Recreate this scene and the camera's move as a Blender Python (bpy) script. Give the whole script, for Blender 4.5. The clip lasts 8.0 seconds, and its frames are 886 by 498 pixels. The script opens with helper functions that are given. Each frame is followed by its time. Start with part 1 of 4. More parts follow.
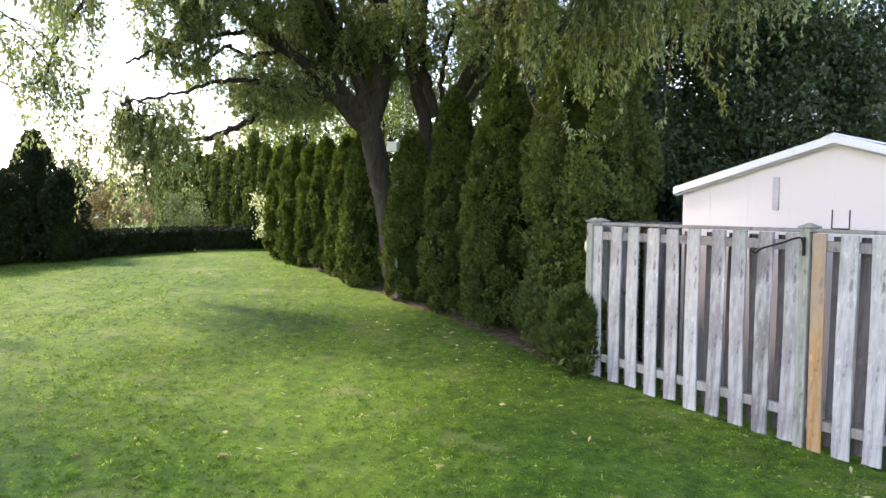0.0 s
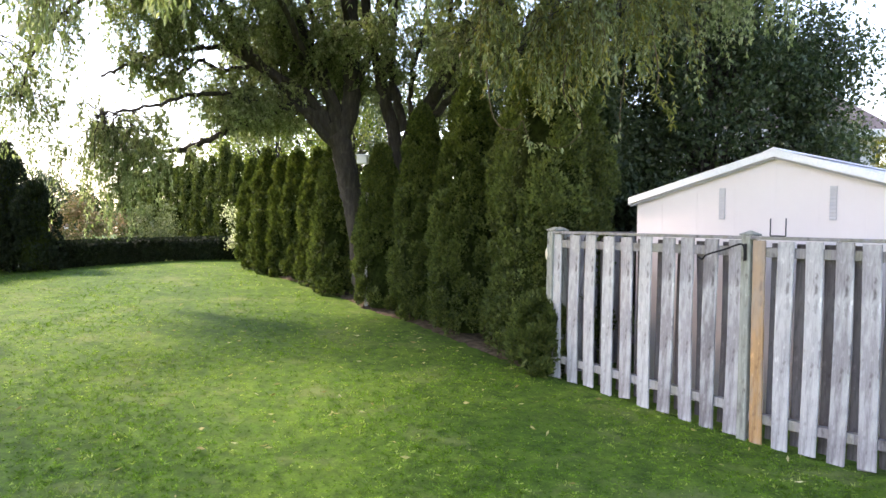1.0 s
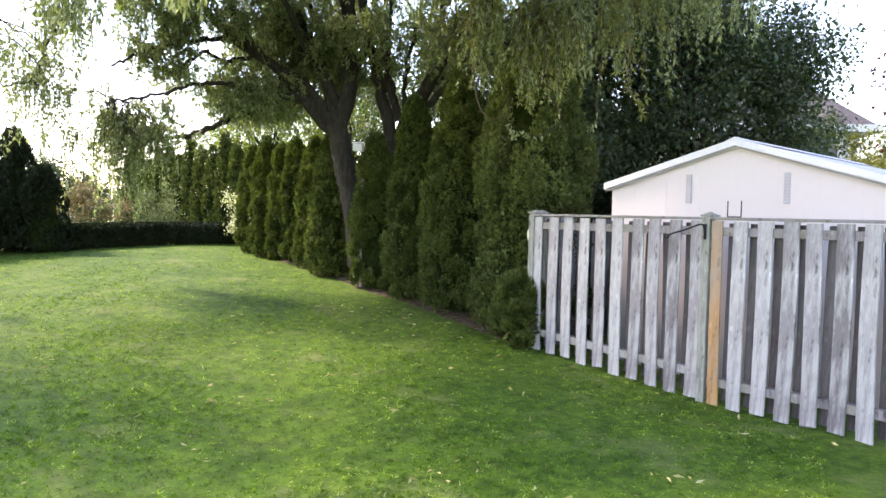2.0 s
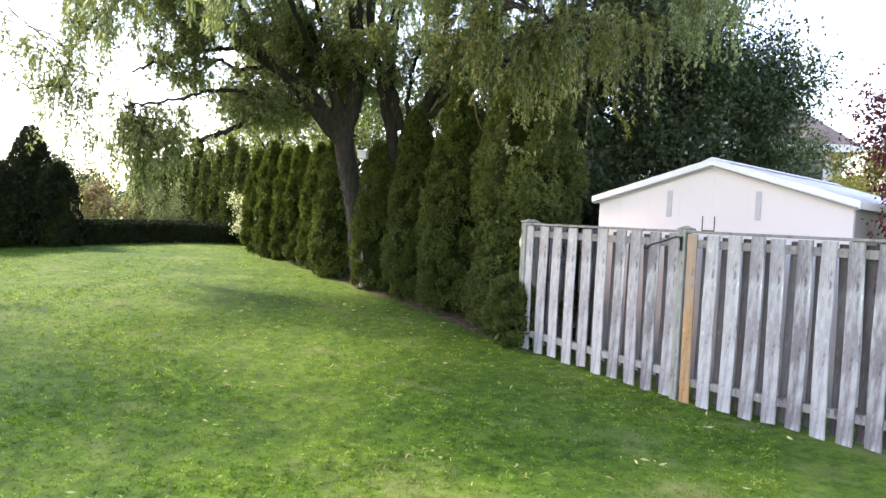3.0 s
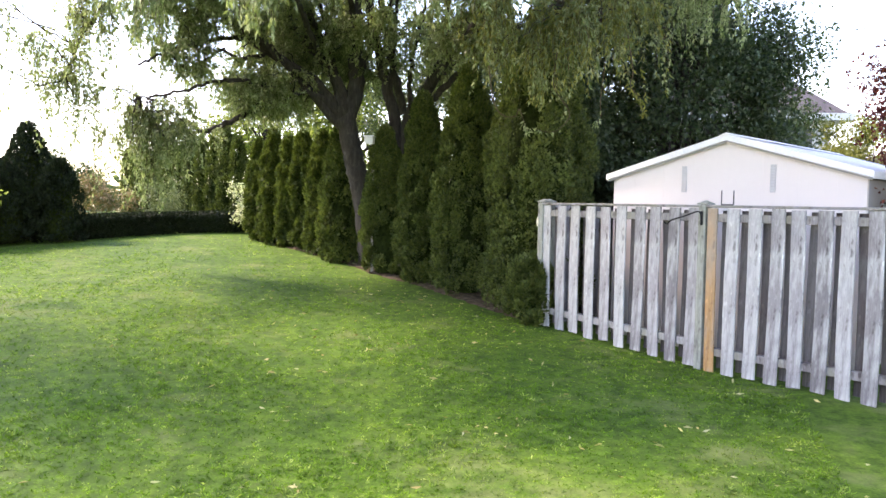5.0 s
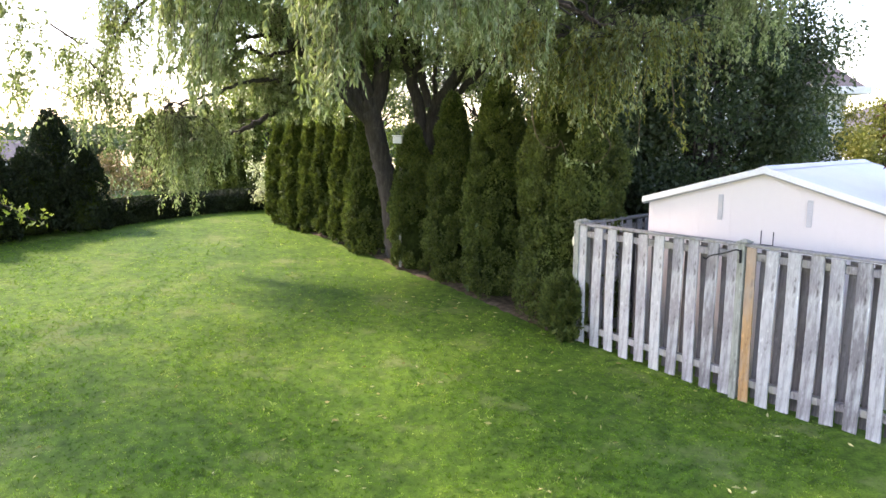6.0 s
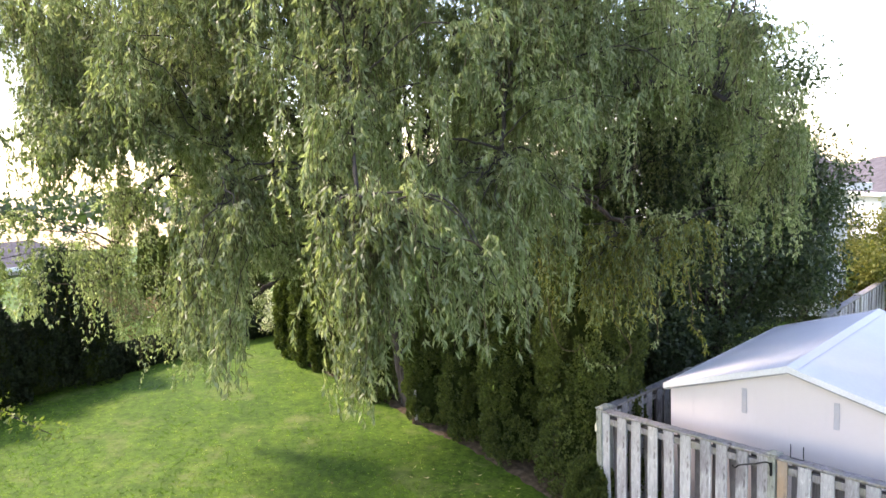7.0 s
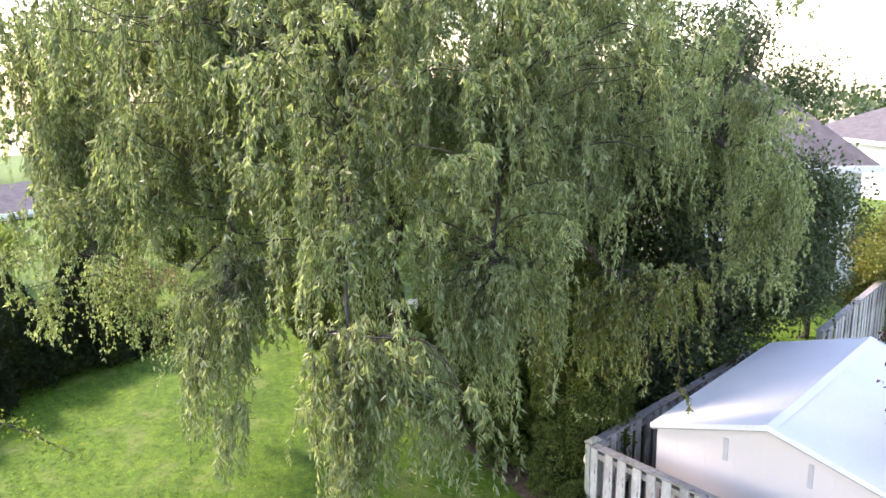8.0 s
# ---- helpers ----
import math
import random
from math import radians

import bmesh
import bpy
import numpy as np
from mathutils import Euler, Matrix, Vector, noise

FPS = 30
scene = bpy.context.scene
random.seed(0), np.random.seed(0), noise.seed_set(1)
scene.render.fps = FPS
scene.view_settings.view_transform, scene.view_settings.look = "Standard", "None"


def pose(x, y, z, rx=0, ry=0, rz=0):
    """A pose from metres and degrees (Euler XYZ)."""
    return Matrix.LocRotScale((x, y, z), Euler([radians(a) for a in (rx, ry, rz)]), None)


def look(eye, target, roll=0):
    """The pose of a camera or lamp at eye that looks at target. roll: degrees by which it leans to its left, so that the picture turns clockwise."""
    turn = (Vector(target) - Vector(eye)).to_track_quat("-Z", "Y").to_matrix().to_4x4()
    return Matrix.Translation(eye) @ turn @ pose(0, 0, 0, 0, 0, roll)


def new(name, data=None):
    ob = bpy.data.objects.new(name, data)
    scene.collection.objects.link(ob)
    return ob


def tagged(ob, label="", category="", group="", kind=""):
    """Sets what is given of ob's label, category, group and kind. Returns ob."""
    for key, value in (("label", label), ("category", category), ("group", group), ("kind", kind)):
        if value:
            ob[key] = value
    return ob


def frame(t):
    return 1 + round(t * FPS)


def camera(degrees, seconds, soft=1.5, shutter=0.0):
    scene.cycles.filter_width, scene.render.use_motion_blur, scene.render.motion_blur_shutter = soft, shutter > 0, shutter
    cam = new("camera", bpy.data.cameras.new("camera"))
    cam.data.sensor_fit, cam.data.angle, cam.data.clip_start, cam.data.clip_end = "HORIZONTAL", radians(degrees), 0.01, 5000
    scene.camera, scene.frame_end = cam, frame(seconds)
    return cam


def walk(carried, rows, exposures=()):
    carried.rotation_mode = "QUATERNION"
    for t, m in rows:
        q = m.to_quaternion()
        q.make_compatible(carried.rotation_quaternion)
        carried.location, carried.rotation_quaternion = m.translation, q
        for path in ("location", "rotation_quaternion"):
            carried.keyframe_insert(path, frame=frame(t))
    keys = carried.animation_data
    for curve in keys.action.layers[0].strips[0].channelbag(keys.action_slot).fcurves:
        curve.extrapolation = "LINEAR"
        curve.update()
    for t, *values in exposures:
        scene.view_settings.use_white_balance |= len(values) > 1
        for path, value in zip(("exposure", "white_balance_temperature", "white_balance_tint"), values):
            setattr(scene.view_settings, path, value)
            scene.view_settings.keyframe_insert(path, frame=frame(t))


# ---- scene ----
cam = camera(59.0, 8.0, 1.5, 0.1)
PATH = [
    (0, (1.784, -1.256, 1.964), (1.397, 0.703, 1.861), 0.8),
    (0.5, (1.848, -1.495, 1.957), (1.436, 0.459, 1.844), 1.8),
    (1, (1.901, -1.654, 1.912), (1.587, 0.32, 1.845), 0.9),
    (1.5, (1.948, -2.055, 1.791), (1.643, -0.079, 1.728), 1.8),
    (1.7, (2.018, -2.178, 1.77), (1.715, -0.203, 1.684), 1.2),
    (3, (2.2, -3.084, 1.783), (1.905, -1.107, 1.714), 3.0),
    (3.5, (2.228, -3.438, 1.757), (1.971, -1.462, 1.58), 2.3),
    (4, (2.169, -3.534, 1.812), (1.944, -1.564, 1.554), 4.9),
    (4.5, (1.933, -3.38, 1.738), (1.67, -1.401, 1.607), -0.2),
    (4.7, (1.868, -3.295, 1.711), (1.604, -1.314, 1.633), 0.6),
    (5.8, (1.089, -3.616, 2.791), (0.876, -1.651, 2.488), 0.5),
    (6, (1.056, -3.586, 3.136), (0.831, -1.621, 2.835), 0.7),
    (6.4, (1.004, -3.419, 4.081), (0.799, -1.457, 3.748), 1.1),
    (6.5, (1.023, -3.214, 4.248), (0.817, -1.237, 4.025), 0.1),
    (7, (0.751, -3.256, 5.398), (0.533, -1.28, 5.182), -1.9),
    (7.5, (0.707, -3.061, 6.424), (0.478, -1.088, 6.186), -1.4),
    (8, (1.08, -3.19, 7.39), (0.812, -1.261, 6.937), -1.1),
]
walk(cam, [(t, look(eye, target, roll)) for t, eye, target, roll in PATH], [(0, 2.36, 7500, 27), (3, 2.42, 7500, 27), (4.5, 2.48, 7500, 27), (6, 2.46, 7500, 27), (6.5, 2.36, 7500, 27), (7, 2.3, 7500, 27), (7.5, 2.3, 7500, 27), (8, 2.52, 7500, 27)])

# ---- world, sun, exposure ----
SUN_AZ, SUN_EL = radians(-78), radians(43)
world = bpy.data.worlds.new("sky")
scene.world = world
world.use_nodes = True
wn = world.node_tree
sky = wn.nodes.new("ShaderNodeTexSky")
sky.sky_type = "NISHITA"
sky.sun_disc = False
sky.sun_elevation, sky.sun_rotation = SUN_EL, SUN_AZ
sky.air_density, sky.dust_density, sky.ozone_density = 1.0, 0.7, 1.5
wn.links.new(sky.outputs[0], wn.nodes["Background"].inputs[0])
wn.nodes["Background"].inputs[1].default_value = 0.15
sun = new("sun", bpy.data.lights.new("sun", "SUN"))
sun.data.energy, sun.data.angle, sun.data.color = 1.75, radians(10), (1.0, 0.95, 0.87)
sun_dir = Vector((math.sin(SUN_AZ) * math.cos(SUN_EL), math.cos(SUN_AZ) * math.cos(SUN_EL), math.sin(SUN_EL)))
sun.matrix_world = look(sun_dir * 60, (0, 0, 0))


# ---- materials ----
def material(name):
    m = bpy.data.materials.new(name)
    m.use_nodes = True
    return m, m.node_tree, m.node_tree.nodes["Principled BSDF"]


def link(nt, a, b):
    nt.links.new(a, b)


def ramp(nt, source, stops):
    r = nt.nodes.new("ShaderNodeValToRGB")
    el = r.color_ramp.elements
    while len(el) < len(stops):
        el.new(0.5)
    for e, (p, c) in zip(el, stops):
        e.position, e.color = p, (*c, 1)
    link(nt, source, r.inputs[0])
    return r.outputs[0]


def noise_tex(nt, scale, detail=4, stretch=None, rough=0.55):
    n = nt.nodes.new("ShaderNodeTexNoise")
    n.inputs["Scale"].default_value, n.inputs["Detail"].default_value, n.inputs["Roughness"].default_value = scale, detail, rough
    c = nt.nodes.new("ShaderNodeTexCoord")
    if stretch:
        mp = nt.nodes.new("ShaderNodeMapping")
        mp.inputs["Scale"].default_value = stretch
        link(nt, c.outputs["Object"], mp.inputs[0])
        link(nt, mp.outputs[0], n.inputs["Vector"])
    else:
        link(nt, c.outputs["Object"], n.inputs["Vector"])
    return n.outputs[0]


def mix(nt, kind, fac, a, b):
    m = nt.nodes.new("ShaderNodeMix")
    m.data_type, m.blend_type = "RGBA", kind
    for sock, v in ((m.inputs[0], fac), (m.inputs[6], a), (m.inputs[7], b)):
        if isinstance(v, (int, float)):
            sock.default_value = v
        elif isinstance(v, tuple):
            sock.default_value = (*v, 1)
        else:
            link(nt, v, sock)
    return m.outputs[2]


def bump(nt, bsdf, height, strength, dist):
    b = nt.nodes.new("ShaderNodeBump")
    b.inputs["Strength"].default_value, b.inputs["Distance"].default_value = strength, dist
    link(nt, height, b.inputs["Height"])
    link(nt, b.outputs[0], bsdf.inputs["Normal"])


def leaf_material(name, stops, through_part=0.4, rough=0.45, patch=0.5):
    m, nt, b = material(name)
    geo = nt.nodes.new("ShaderNodeNewGeometry")
    col = ramp(nt, geo.outputs["Random Per Island"], stops)
    tone = ramp(nt, noise_tex(nt, patch, 3), [(0.28, (0.62, 0.64, 0.6)), (0.72, (1.25, 1.22, 1.15))])
    col = mix(nt, "MULTIPLY", 1.0, col, tone)
    link(nt, col, b.inputs["Base Color"])
    b.inputs["Roughness"].default_value = rough
    b.inputs["Specular IOR Level"].default_value = 0.35
    t = nt.nodes.new("ShaderNodeBsdfTranslucent")
    link(nt, mix(nt, "MULTIPLY", 1.0, col, (1.4, 1.55, 0.85)), t.inputs[0])
    s = nt.nodes.new("ShaderNodeMixShader")
    s.inputs[0].default_value = through_part
    link(nt, b.outputs[0], s.inputs[1])
    link(nt, t.outputs[0], s.inputs[2])
    link(nt, s.outputs[0], nt.nodes["Material Output"].inputs[0])
    return m


def plain(name, colour, rough=0.6, metal=0.0, vary=0.12, scale=6.0, bumpy=0.15, dist=0.004, stretch=None, grit=0.5):
    m, nt, b = material(name)
    lo, hi = tuple(c * (1 - vary) for c in colour), tuple(min(1, c * (1 + vary)) for c in colour)
    big = ramp(nt, noise_tex(nt, scale, 5, stretch), [(0.3, lo), (0.7, hi)])
    fine = noise_tex(nt, scale * 14, 3, stretch)
    col = mix(nt, "MULTIPLY", grit, big, ramp(nt, fine, [(0.25, (0.8, 0.8, 0.8)), (0.75, (1.1, 1.1, 1.1))]))
    link(nt, col, b.inputs["Base Color"])
    b.inputs["Roughness"].default_value, b.inputs["Metallic"].default_value = rough, metal
    b.inputs["Specular IOR Level"].default_value = 0.5 if rough < 0.8 else 0.1
    bump(nt, b, fine, bumpy, dist)
    return m


def wood_material(name, stops, stain, greyed=False):
    """Weathered boards: long grain, knots, grey and brown streaks; each piece differs."""
    m, nt, b = material(name)
    info = nt.nodes.new("ShaderNodeObjectInfo")
    grain = noise_tex(nt, 9, 6, (6, 6, 0.35), 0.65)
    fine = noise_tex(nt, 40, 4, (5, 5, 0.25), 0.7)
    base = ramp(nt, info.outputs["Random"], stops)
    col = mix(nt, "MULTIPLY", 0.85, base, ramp(nt, grain, [(0.28, (0.66, 0.65, 0.66)), (0.5, (0.95, 0.95, 0.96)), (0.75, (1.2, 1.2, 1.2))]))
    col = mix(nt, "MULTIPLY", 0.3, col, ramp(nt, fine, [(0.35, (0.6, 0.6, 0.62)), (0.6, (1.1, 1.1, 1.1))]))
    knot = ramp(nt, noise_tex(nt, 5.5, 2, (1.6, 1.6, 0.9)), [(0.31, (0.36, 0.33, 0.33)), (0.38, (1, 1, 1))])
    col = mix(nt, "MULTIPLY", 0.8, col, knot)
    blot = ramp(nt, noise_tex(nt, 3.4, 5, (2.2, 2.2, 0.5)), [(0.47, (0, 0, 0)), (0.62, (0.8, 0.8, 0.8))])
    col = mix(nt, "MIX", blot, col, stain)
    streak = ramp(nt, noise_tex(nt, 3.0, 7, (4.5, 4.5, 0.7), 0.75), [(0.36, (0.58, 0.56, 0.57)), (0.5, (1, 1, 1)), (0.68, (1.12, 1.12, 1.12))])
    col = mix(nt, "MULTIPLY", 0.75, col, streak)
    spots = ramp(nt, noise_tex(nt, 13, 4, (1.5, 1.5, 0.7), 0.6), [(0.3, (0.6, 0.57, 0.57)), (0.42, (1, 1, 1)), (0.6, (1, 1, 1)), (0.7, (1.4, 1.42, 1.4))])
    col = mix(nt, "MULTIPLY", 0.9, col, spots)
    if greyed:
        up = nt.nodes.new("ShaderNodeSeparateXYZ")
        link(nt, nt.nodes.new("ShaderNodeTexCoord").outputs["Generated"], up.inputs[0])
        col = mix(nt, "MIX", ramp(nt, up.outputs[2], [(0.35, (0, 0, 0)), (0.95, (0.6, 0.6, 0.6))]), col, (0.36, 0.31, 0.26))
    link(nt, col, b.inputs["Base Color"])
    b.inputs["Roughness"].default_value = 0.85
    b.inputs["Specular IOR Level"].default_value = 0.2
    bump(nt, b, fine, 0.35, 0.004)
    return m


def bark_material():
    m, nt, b = material("bark")
    ridge = noise_tex(nt, 7, 7, (3, 3, 0.6), 0.65)
    col = ramp(nt, ridge, [(0.3, (0.022, 0.017, 0.013)), (0.55, (0.05, 0.043, 0.036)), (0.8, (0.105, 0.092, 0.078))])
    link(nt, col, b.inputs["Base Color"])
    b.inputs["Roughness"].default_value = 0.95
    bump(nt, b, ridge, 0.9, 0.03)
    return m


def turf_tone(nt):
    """Patchy growth of the lawn: lush and pale areas, tufts, straw-coloured worn spots."""
    wide = ramp(nt, noise_tex(nt, 0.45, 4), [(0.32, (0.8, 0.86, 0.8)), (0.68, (1.2, 1.12, 1.15))])
    mid = ramp(nt, noise_tex(nt, 1.9, 6, None, 0.66), [(0.34, (0.74, 0.8, 0.74)), (0.5, (0.98, 1, 0.98)), (0.66, (1.28, 1.16, 1.28))])
    tuft = ramp(nt, noise_tex(nt, 7.5, 4, None, 0.64), [(0.33, (0.56, 0.62, 0.58)), (0.66, (1.4, 1.33, 1.36))])
    fleck = ramp(nt, noise_tex(nt, 24, 3, None, 0.6), [(0.35, (0.82, 0.83, 0.83)), (0.66, (1.18, 1.16, 1.2))])
    tuft = mix(nt, "MULTIPLY", 1.0, tuft, fleck)
    return mix(nt, "MULTIPLY", 1.0, mix(nt, "MULTIPLY", 1.0, wide, mid), tuft)


def worn_mask(nt):
    """Scattered thin spots, and one trodden pale streak on the lawn beside the fence."""
    spots = ramp(nt, noise_tex(nt, 1.1, 7, None, 0.68), [(0.54, (0, 0, 0)), (0.68, (0.75, 0.75, 0.75))])
    geo = nt.nodes.new("ShaderNodeNewGeometry")
    place = nt.nodes.new("ShaderNodeMapping")
    place.vector_type = "TEXTURE"
    place.inputs["Location"].default_value = (1.65, 1.85, 0)
    place.inputs["Rotation"].default_value = (0, 0, radians(-42))
    place.inputs["Scale"].default_value = (1.7, 0.75, 1.0)
    link(nt, geo.outputs["Position"], place.inputs["Vector"])
    ball = nt.nodes.new("ShaderNodeTexGradient")
    ball.gradient_type = "SPHERICAL"
    link(nt, place.outputs[0], ball.inputs[0])
    rough = ramp(nt, noise_tex(nt, 3.2, 6, None, 0.7), [(0.42, (0, 0, 0)), (0.6, (0.62, 0.62, 0.62))])
    streak = mix(nt, "MULTIPLY", 1.0, rough, ramp(nt, ball.outputs[1], [(0.0, (0, 0, 0)), (0.5, (1, 1, 1))]))
    return mix(nt, "LIGHTEN", 1.0, spots, streak)


def lawn_material():
    m, nt, b = material("lawn")
    fine = noise_tex(nt, 60, 4)
    col = mix(nt, "MULTIPLY", 1.0, turf_tone(nt), (0.064, 0.128, 0.011))
    col = mix(nt, "MULTIPLY", 0.6, col, ramp(nt, fine, [(0.3, (0.5, 0.54, 0.5)), (0.68, (1.35, 1.32, 1.25))]))
    col = mix(nt, "MIX", worn_mask(nt), col, (0.155, 0.185, 0.06))
    link(nt, col, b.inputs["Base Color"])
    b.inputs["Roughness"].default_value = 0.8
    b.inputs["Specular IOR Level"].default_value = 0.2
    bump(nt, b, fine, 0.3, 0.015)
    return m


def blade_material():
    m, nt, b = material("grass_blade")
    geo = nt.nodes.new("ShaderNodeNewGeometry")
    col = ramp(nt, geo.outputs["Random Per Island"], [(0, (0.085, 0.17, 0.015)), (0.5, (0.115, 0.222, 0.022)), (0.85, (0.175, 0.285, 0.048)), (1, (0.36, 0.43, 0.15))])
    col = mix(nt, "MULTIPLY", 1.0, col, turf_tone(nt))
    col = mix(nt, "MIX", mix(nt, "MULTIPLY", 1.0, worn_mask(nt), (0.8, 0.8, 0.8)), col, (0.23, 0.265, 0.10))
    link(nt, col, b.inputs["Base Color"])
    b.inputs["Roughness"].default_value = 0.5
    b.inputs["Specular IOR Level"].default_value = 0.3
    t = nt.nodes.new("ShaderNodeBsdfTranslucent")
    link(nt, mix(nt, "MULTIPLY", 1.0, col, (1.25, 1.4, 0.7)), t.inputs[0])
    s = nt.nodes.new("ShaderNodeMixShader")
    s.inputs[0].default_value = 0.5
    link(nt, b.outputs[0], s.inputs[1])
    link(nt, t.outputs[0], s.inputs[2])
    link(nt, s.outputs[0], nt.nodes["Material Output"].inputs[0])
    return m


def tri(a, b, c):
    return [(0.0, a), (0.5, b), (1.0, c)]


MAT = dict(
    lawn=lawn_material(),
    bark=bark_material(),
    twig=plain("twig_bark", (0.11, 0.085, 0.05), 0.8),
    blade=blade_material(),
    willow=leaf_material("willow_leaf", tri((0.135, 0.178, 0.082), (0.208, 0.254, 0.136), (0.38, 0.41, 0.28)), 0.5, 0.38, 1.1),
    cedar=leaf_material("cedar_spray", tri((0.042, 0.062, 0.016), (0.085, 0.12, 0.028), (0.15, 0.18, 0.05)), 0.2, 0.6, 1.6),
    # Dark filler inside each cedar, coloured as the shade between its sprays.
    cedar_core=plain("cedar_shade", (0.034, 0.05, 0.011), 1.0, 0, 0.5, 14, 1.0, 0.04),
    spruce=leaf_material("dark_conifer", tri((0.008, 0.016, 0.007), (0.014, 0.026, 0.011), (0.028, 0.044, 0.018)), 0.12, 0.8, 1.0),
    dark=leaf_material("dark_leaf", tri((0.027, 0.048, 0.022), (0.052, 0.084, 0.038), (0.092, 0.126, 0.06)), 0.3, 0.45, 0.8),
    light=leaf_material("light_leaf", tri((0.10, 0.16, 0.03), (0.17, 0.22, 0.055), (0.26, 0.29, 0.10)), 0.45, 0.5, 0.6),
    greyleaf=leaf_material("grey_leaf", tri((0.10, 0.14, 0.07), (0.16, 0.20, 0.11), (0.24, 0.27, 0.17)), 0.35, 0.55, 0.8),
    pink=leaf_material("pink_bloom", tri((0.10, 0.13, 0.055), (0.20, 0.17, 0.10), (0.40, 0.27, 0.21)), 0.35, 0.55, 0.8),
    bloom=leaf_material("white_bloom", tri((0.14, 0.2, 0.08), (0.5, 0.52, 0.4), (0.75, 0.75, 0.68)), 0.4, 0.55, 0.8),
    red=leaf_material("red_leaf", tri((0.06, 0.010, 0.014), (0.13, 0.022, 0.024), (0.24, 0.06, 0.045)), 0.35, 0.5, 0.8),
    yellow=leaf_material("yellow_leaf", tri((0.10, 0.125, 0.03), (0.19, 0.2, 0.055), (0.32, 0.3, 0.09)), 0.4, 0.5, 0.8),
    fallen=leaf_material("fallen_leaf", tri((0.28, 0.22, 0.08), (0.45, 0.4, 0.16), (0.58, 0.54, 0.3)), 0.1, 0.7, 2.0),
    board=wood_material("weathered_board", tri((0.22, 0.205, 0.205), (0.35, 0.333, 0.333), (0.48, 0.475, 0.46)), (0.58, 0.585, 0.57)),
    # Back boards: darker brown, the shade of the gaps put into their colour.
    inner_board=wood_material("shade_toned_board", tri((0.12, 0.1, 0.095), (0.16, 0.14, 0.135), (0.21, 0.195, 0.19)), (0.2, 0.19, 0.18)),
    vent=plain("pale_grey_plastic", (0.5, 0.485, 0.48), 0.6, 0, 0.05),
    rail=wood_material("weathered_rail", tri((0.27, 0.25, 0.245), (0.32, 0.305, 0.295), (0.38, 0.365, 0.35)), (0.26, 0.25, 0.2)),
    cedar_board=wood_material("new_board", tri((0.44, 0.25, 0.11), (0.46, 0.27, 0.12), (0.48, 0.28, 0.13)), (0.36, 0.3, 0.24), True),
    post=wood_material("treated_post", tri((0.29, 0.30, 0.255), (0.33, 0.34, 0.29), (0.37, 0.37, 0.325)), (0.3, 0.31, 0.25)),
    shed=plain("cream_panel", (0.72, 0.658, 0.622), 0.55, 0, 0.012, 0.8, 0.01, 0.001, None, 0.06),
    # Right shed wall: cream panel toned down to grey, shade included in the colour.
    shed_side=plain("shade_grey_panel", (0.30, 0.28, 0.275), 0.6, 0, 0.05, 1.5, 0.02, 0.001, None, 0.1),
    shed_roof=plain("white_roof", (0.82, 0.815, 0.81), 0.7, 0, 0.02, 1.5, 0.05, 0.004, None, 0.15),
    trim=plain("white_trim", (0.8, 0.8, 0.79), 0.45, 0, 0.04, 3, 0.1),
    greyplastic=plain("grey_plastic", (0.36, 0.35, 0.35), 0.6),
    iron=plain("black_iron", (0.02, 0.02, 0.022), 0.5, 0.6),
    mulch=plain("red_mulch", (0.125, 0.095, 0.065), 0.95, 0, 0.5, 9, 1.0, 0.03),
    shingle=plain("brown_shingle", (0.125, 0.115, 0.12), 0.9, 0, 0.2, 3, 0.6, 0.02),
    stucco=plain("pale_stucco", (0.68, 0.68, 0.68), 0.85, 0, 0.05, 1),
    glass=plain("window_glass", (0.05, 0.06, 0.08), 0.08, 0, 0.05, 2, 0.0),
    cream=plain("cream_plastic", (0.75, 0.7, 0.5), 0.4),
)


# ---- builders ----
def part(name, bm, mat, parent=None, label=""):
    me = bpy.data.meshes.new(name)
    bm.normal_update()
    bm.to_mesh(me)
    bm.free()
    me.materials.append(MAT[mat])
    ob = new(name, me)
    ob.parent = parent
    return tagged(ob, label)


def thing(name, place, label, category, group="", kind=""):
    ob = new(name)
    ob.matrix_world = place if isinstance(place, Matrix) else Matrix.Translation(place)
    return tagged(ob, label, category, group, kind)


def quick(name, verts, faces, mat, parent=None, smooth=False):
    """A mesh from arrays: verts (n, 3), faces (m, 3 or 4)."""
    me = bpy.data.meshes.new(name)
    k = faces.shape[1]
    me.vertices.add(len(verts))
    me.vertices.foreach_set("co", np.ascontiguousarray(verts, np.float32).ravel())
    me.loops.add(faces.size)
    me.loops.foreach_set("vertex_index", np.ascontiguousarray(faces, np.int32).ravel())
    me.polygons.add(len(faces))
    me.polygons.foreach_set("loop_start", np.arange(0, faces.size, k, dtype=np.int32))
    if smooth:
        me.polygons.foreach_set("use_smooth", np.ones(len(faces), bool))
    me.update(calc_edges=True)
    me.validate()
    me.materials.append(MAT[mat])
    ob = new(name, me)
    ob.parent = parent
    return ob


def unit(v):
    return v / (np.linalg.norm(v, axis=-1, keepdims=True) + 1e-9)


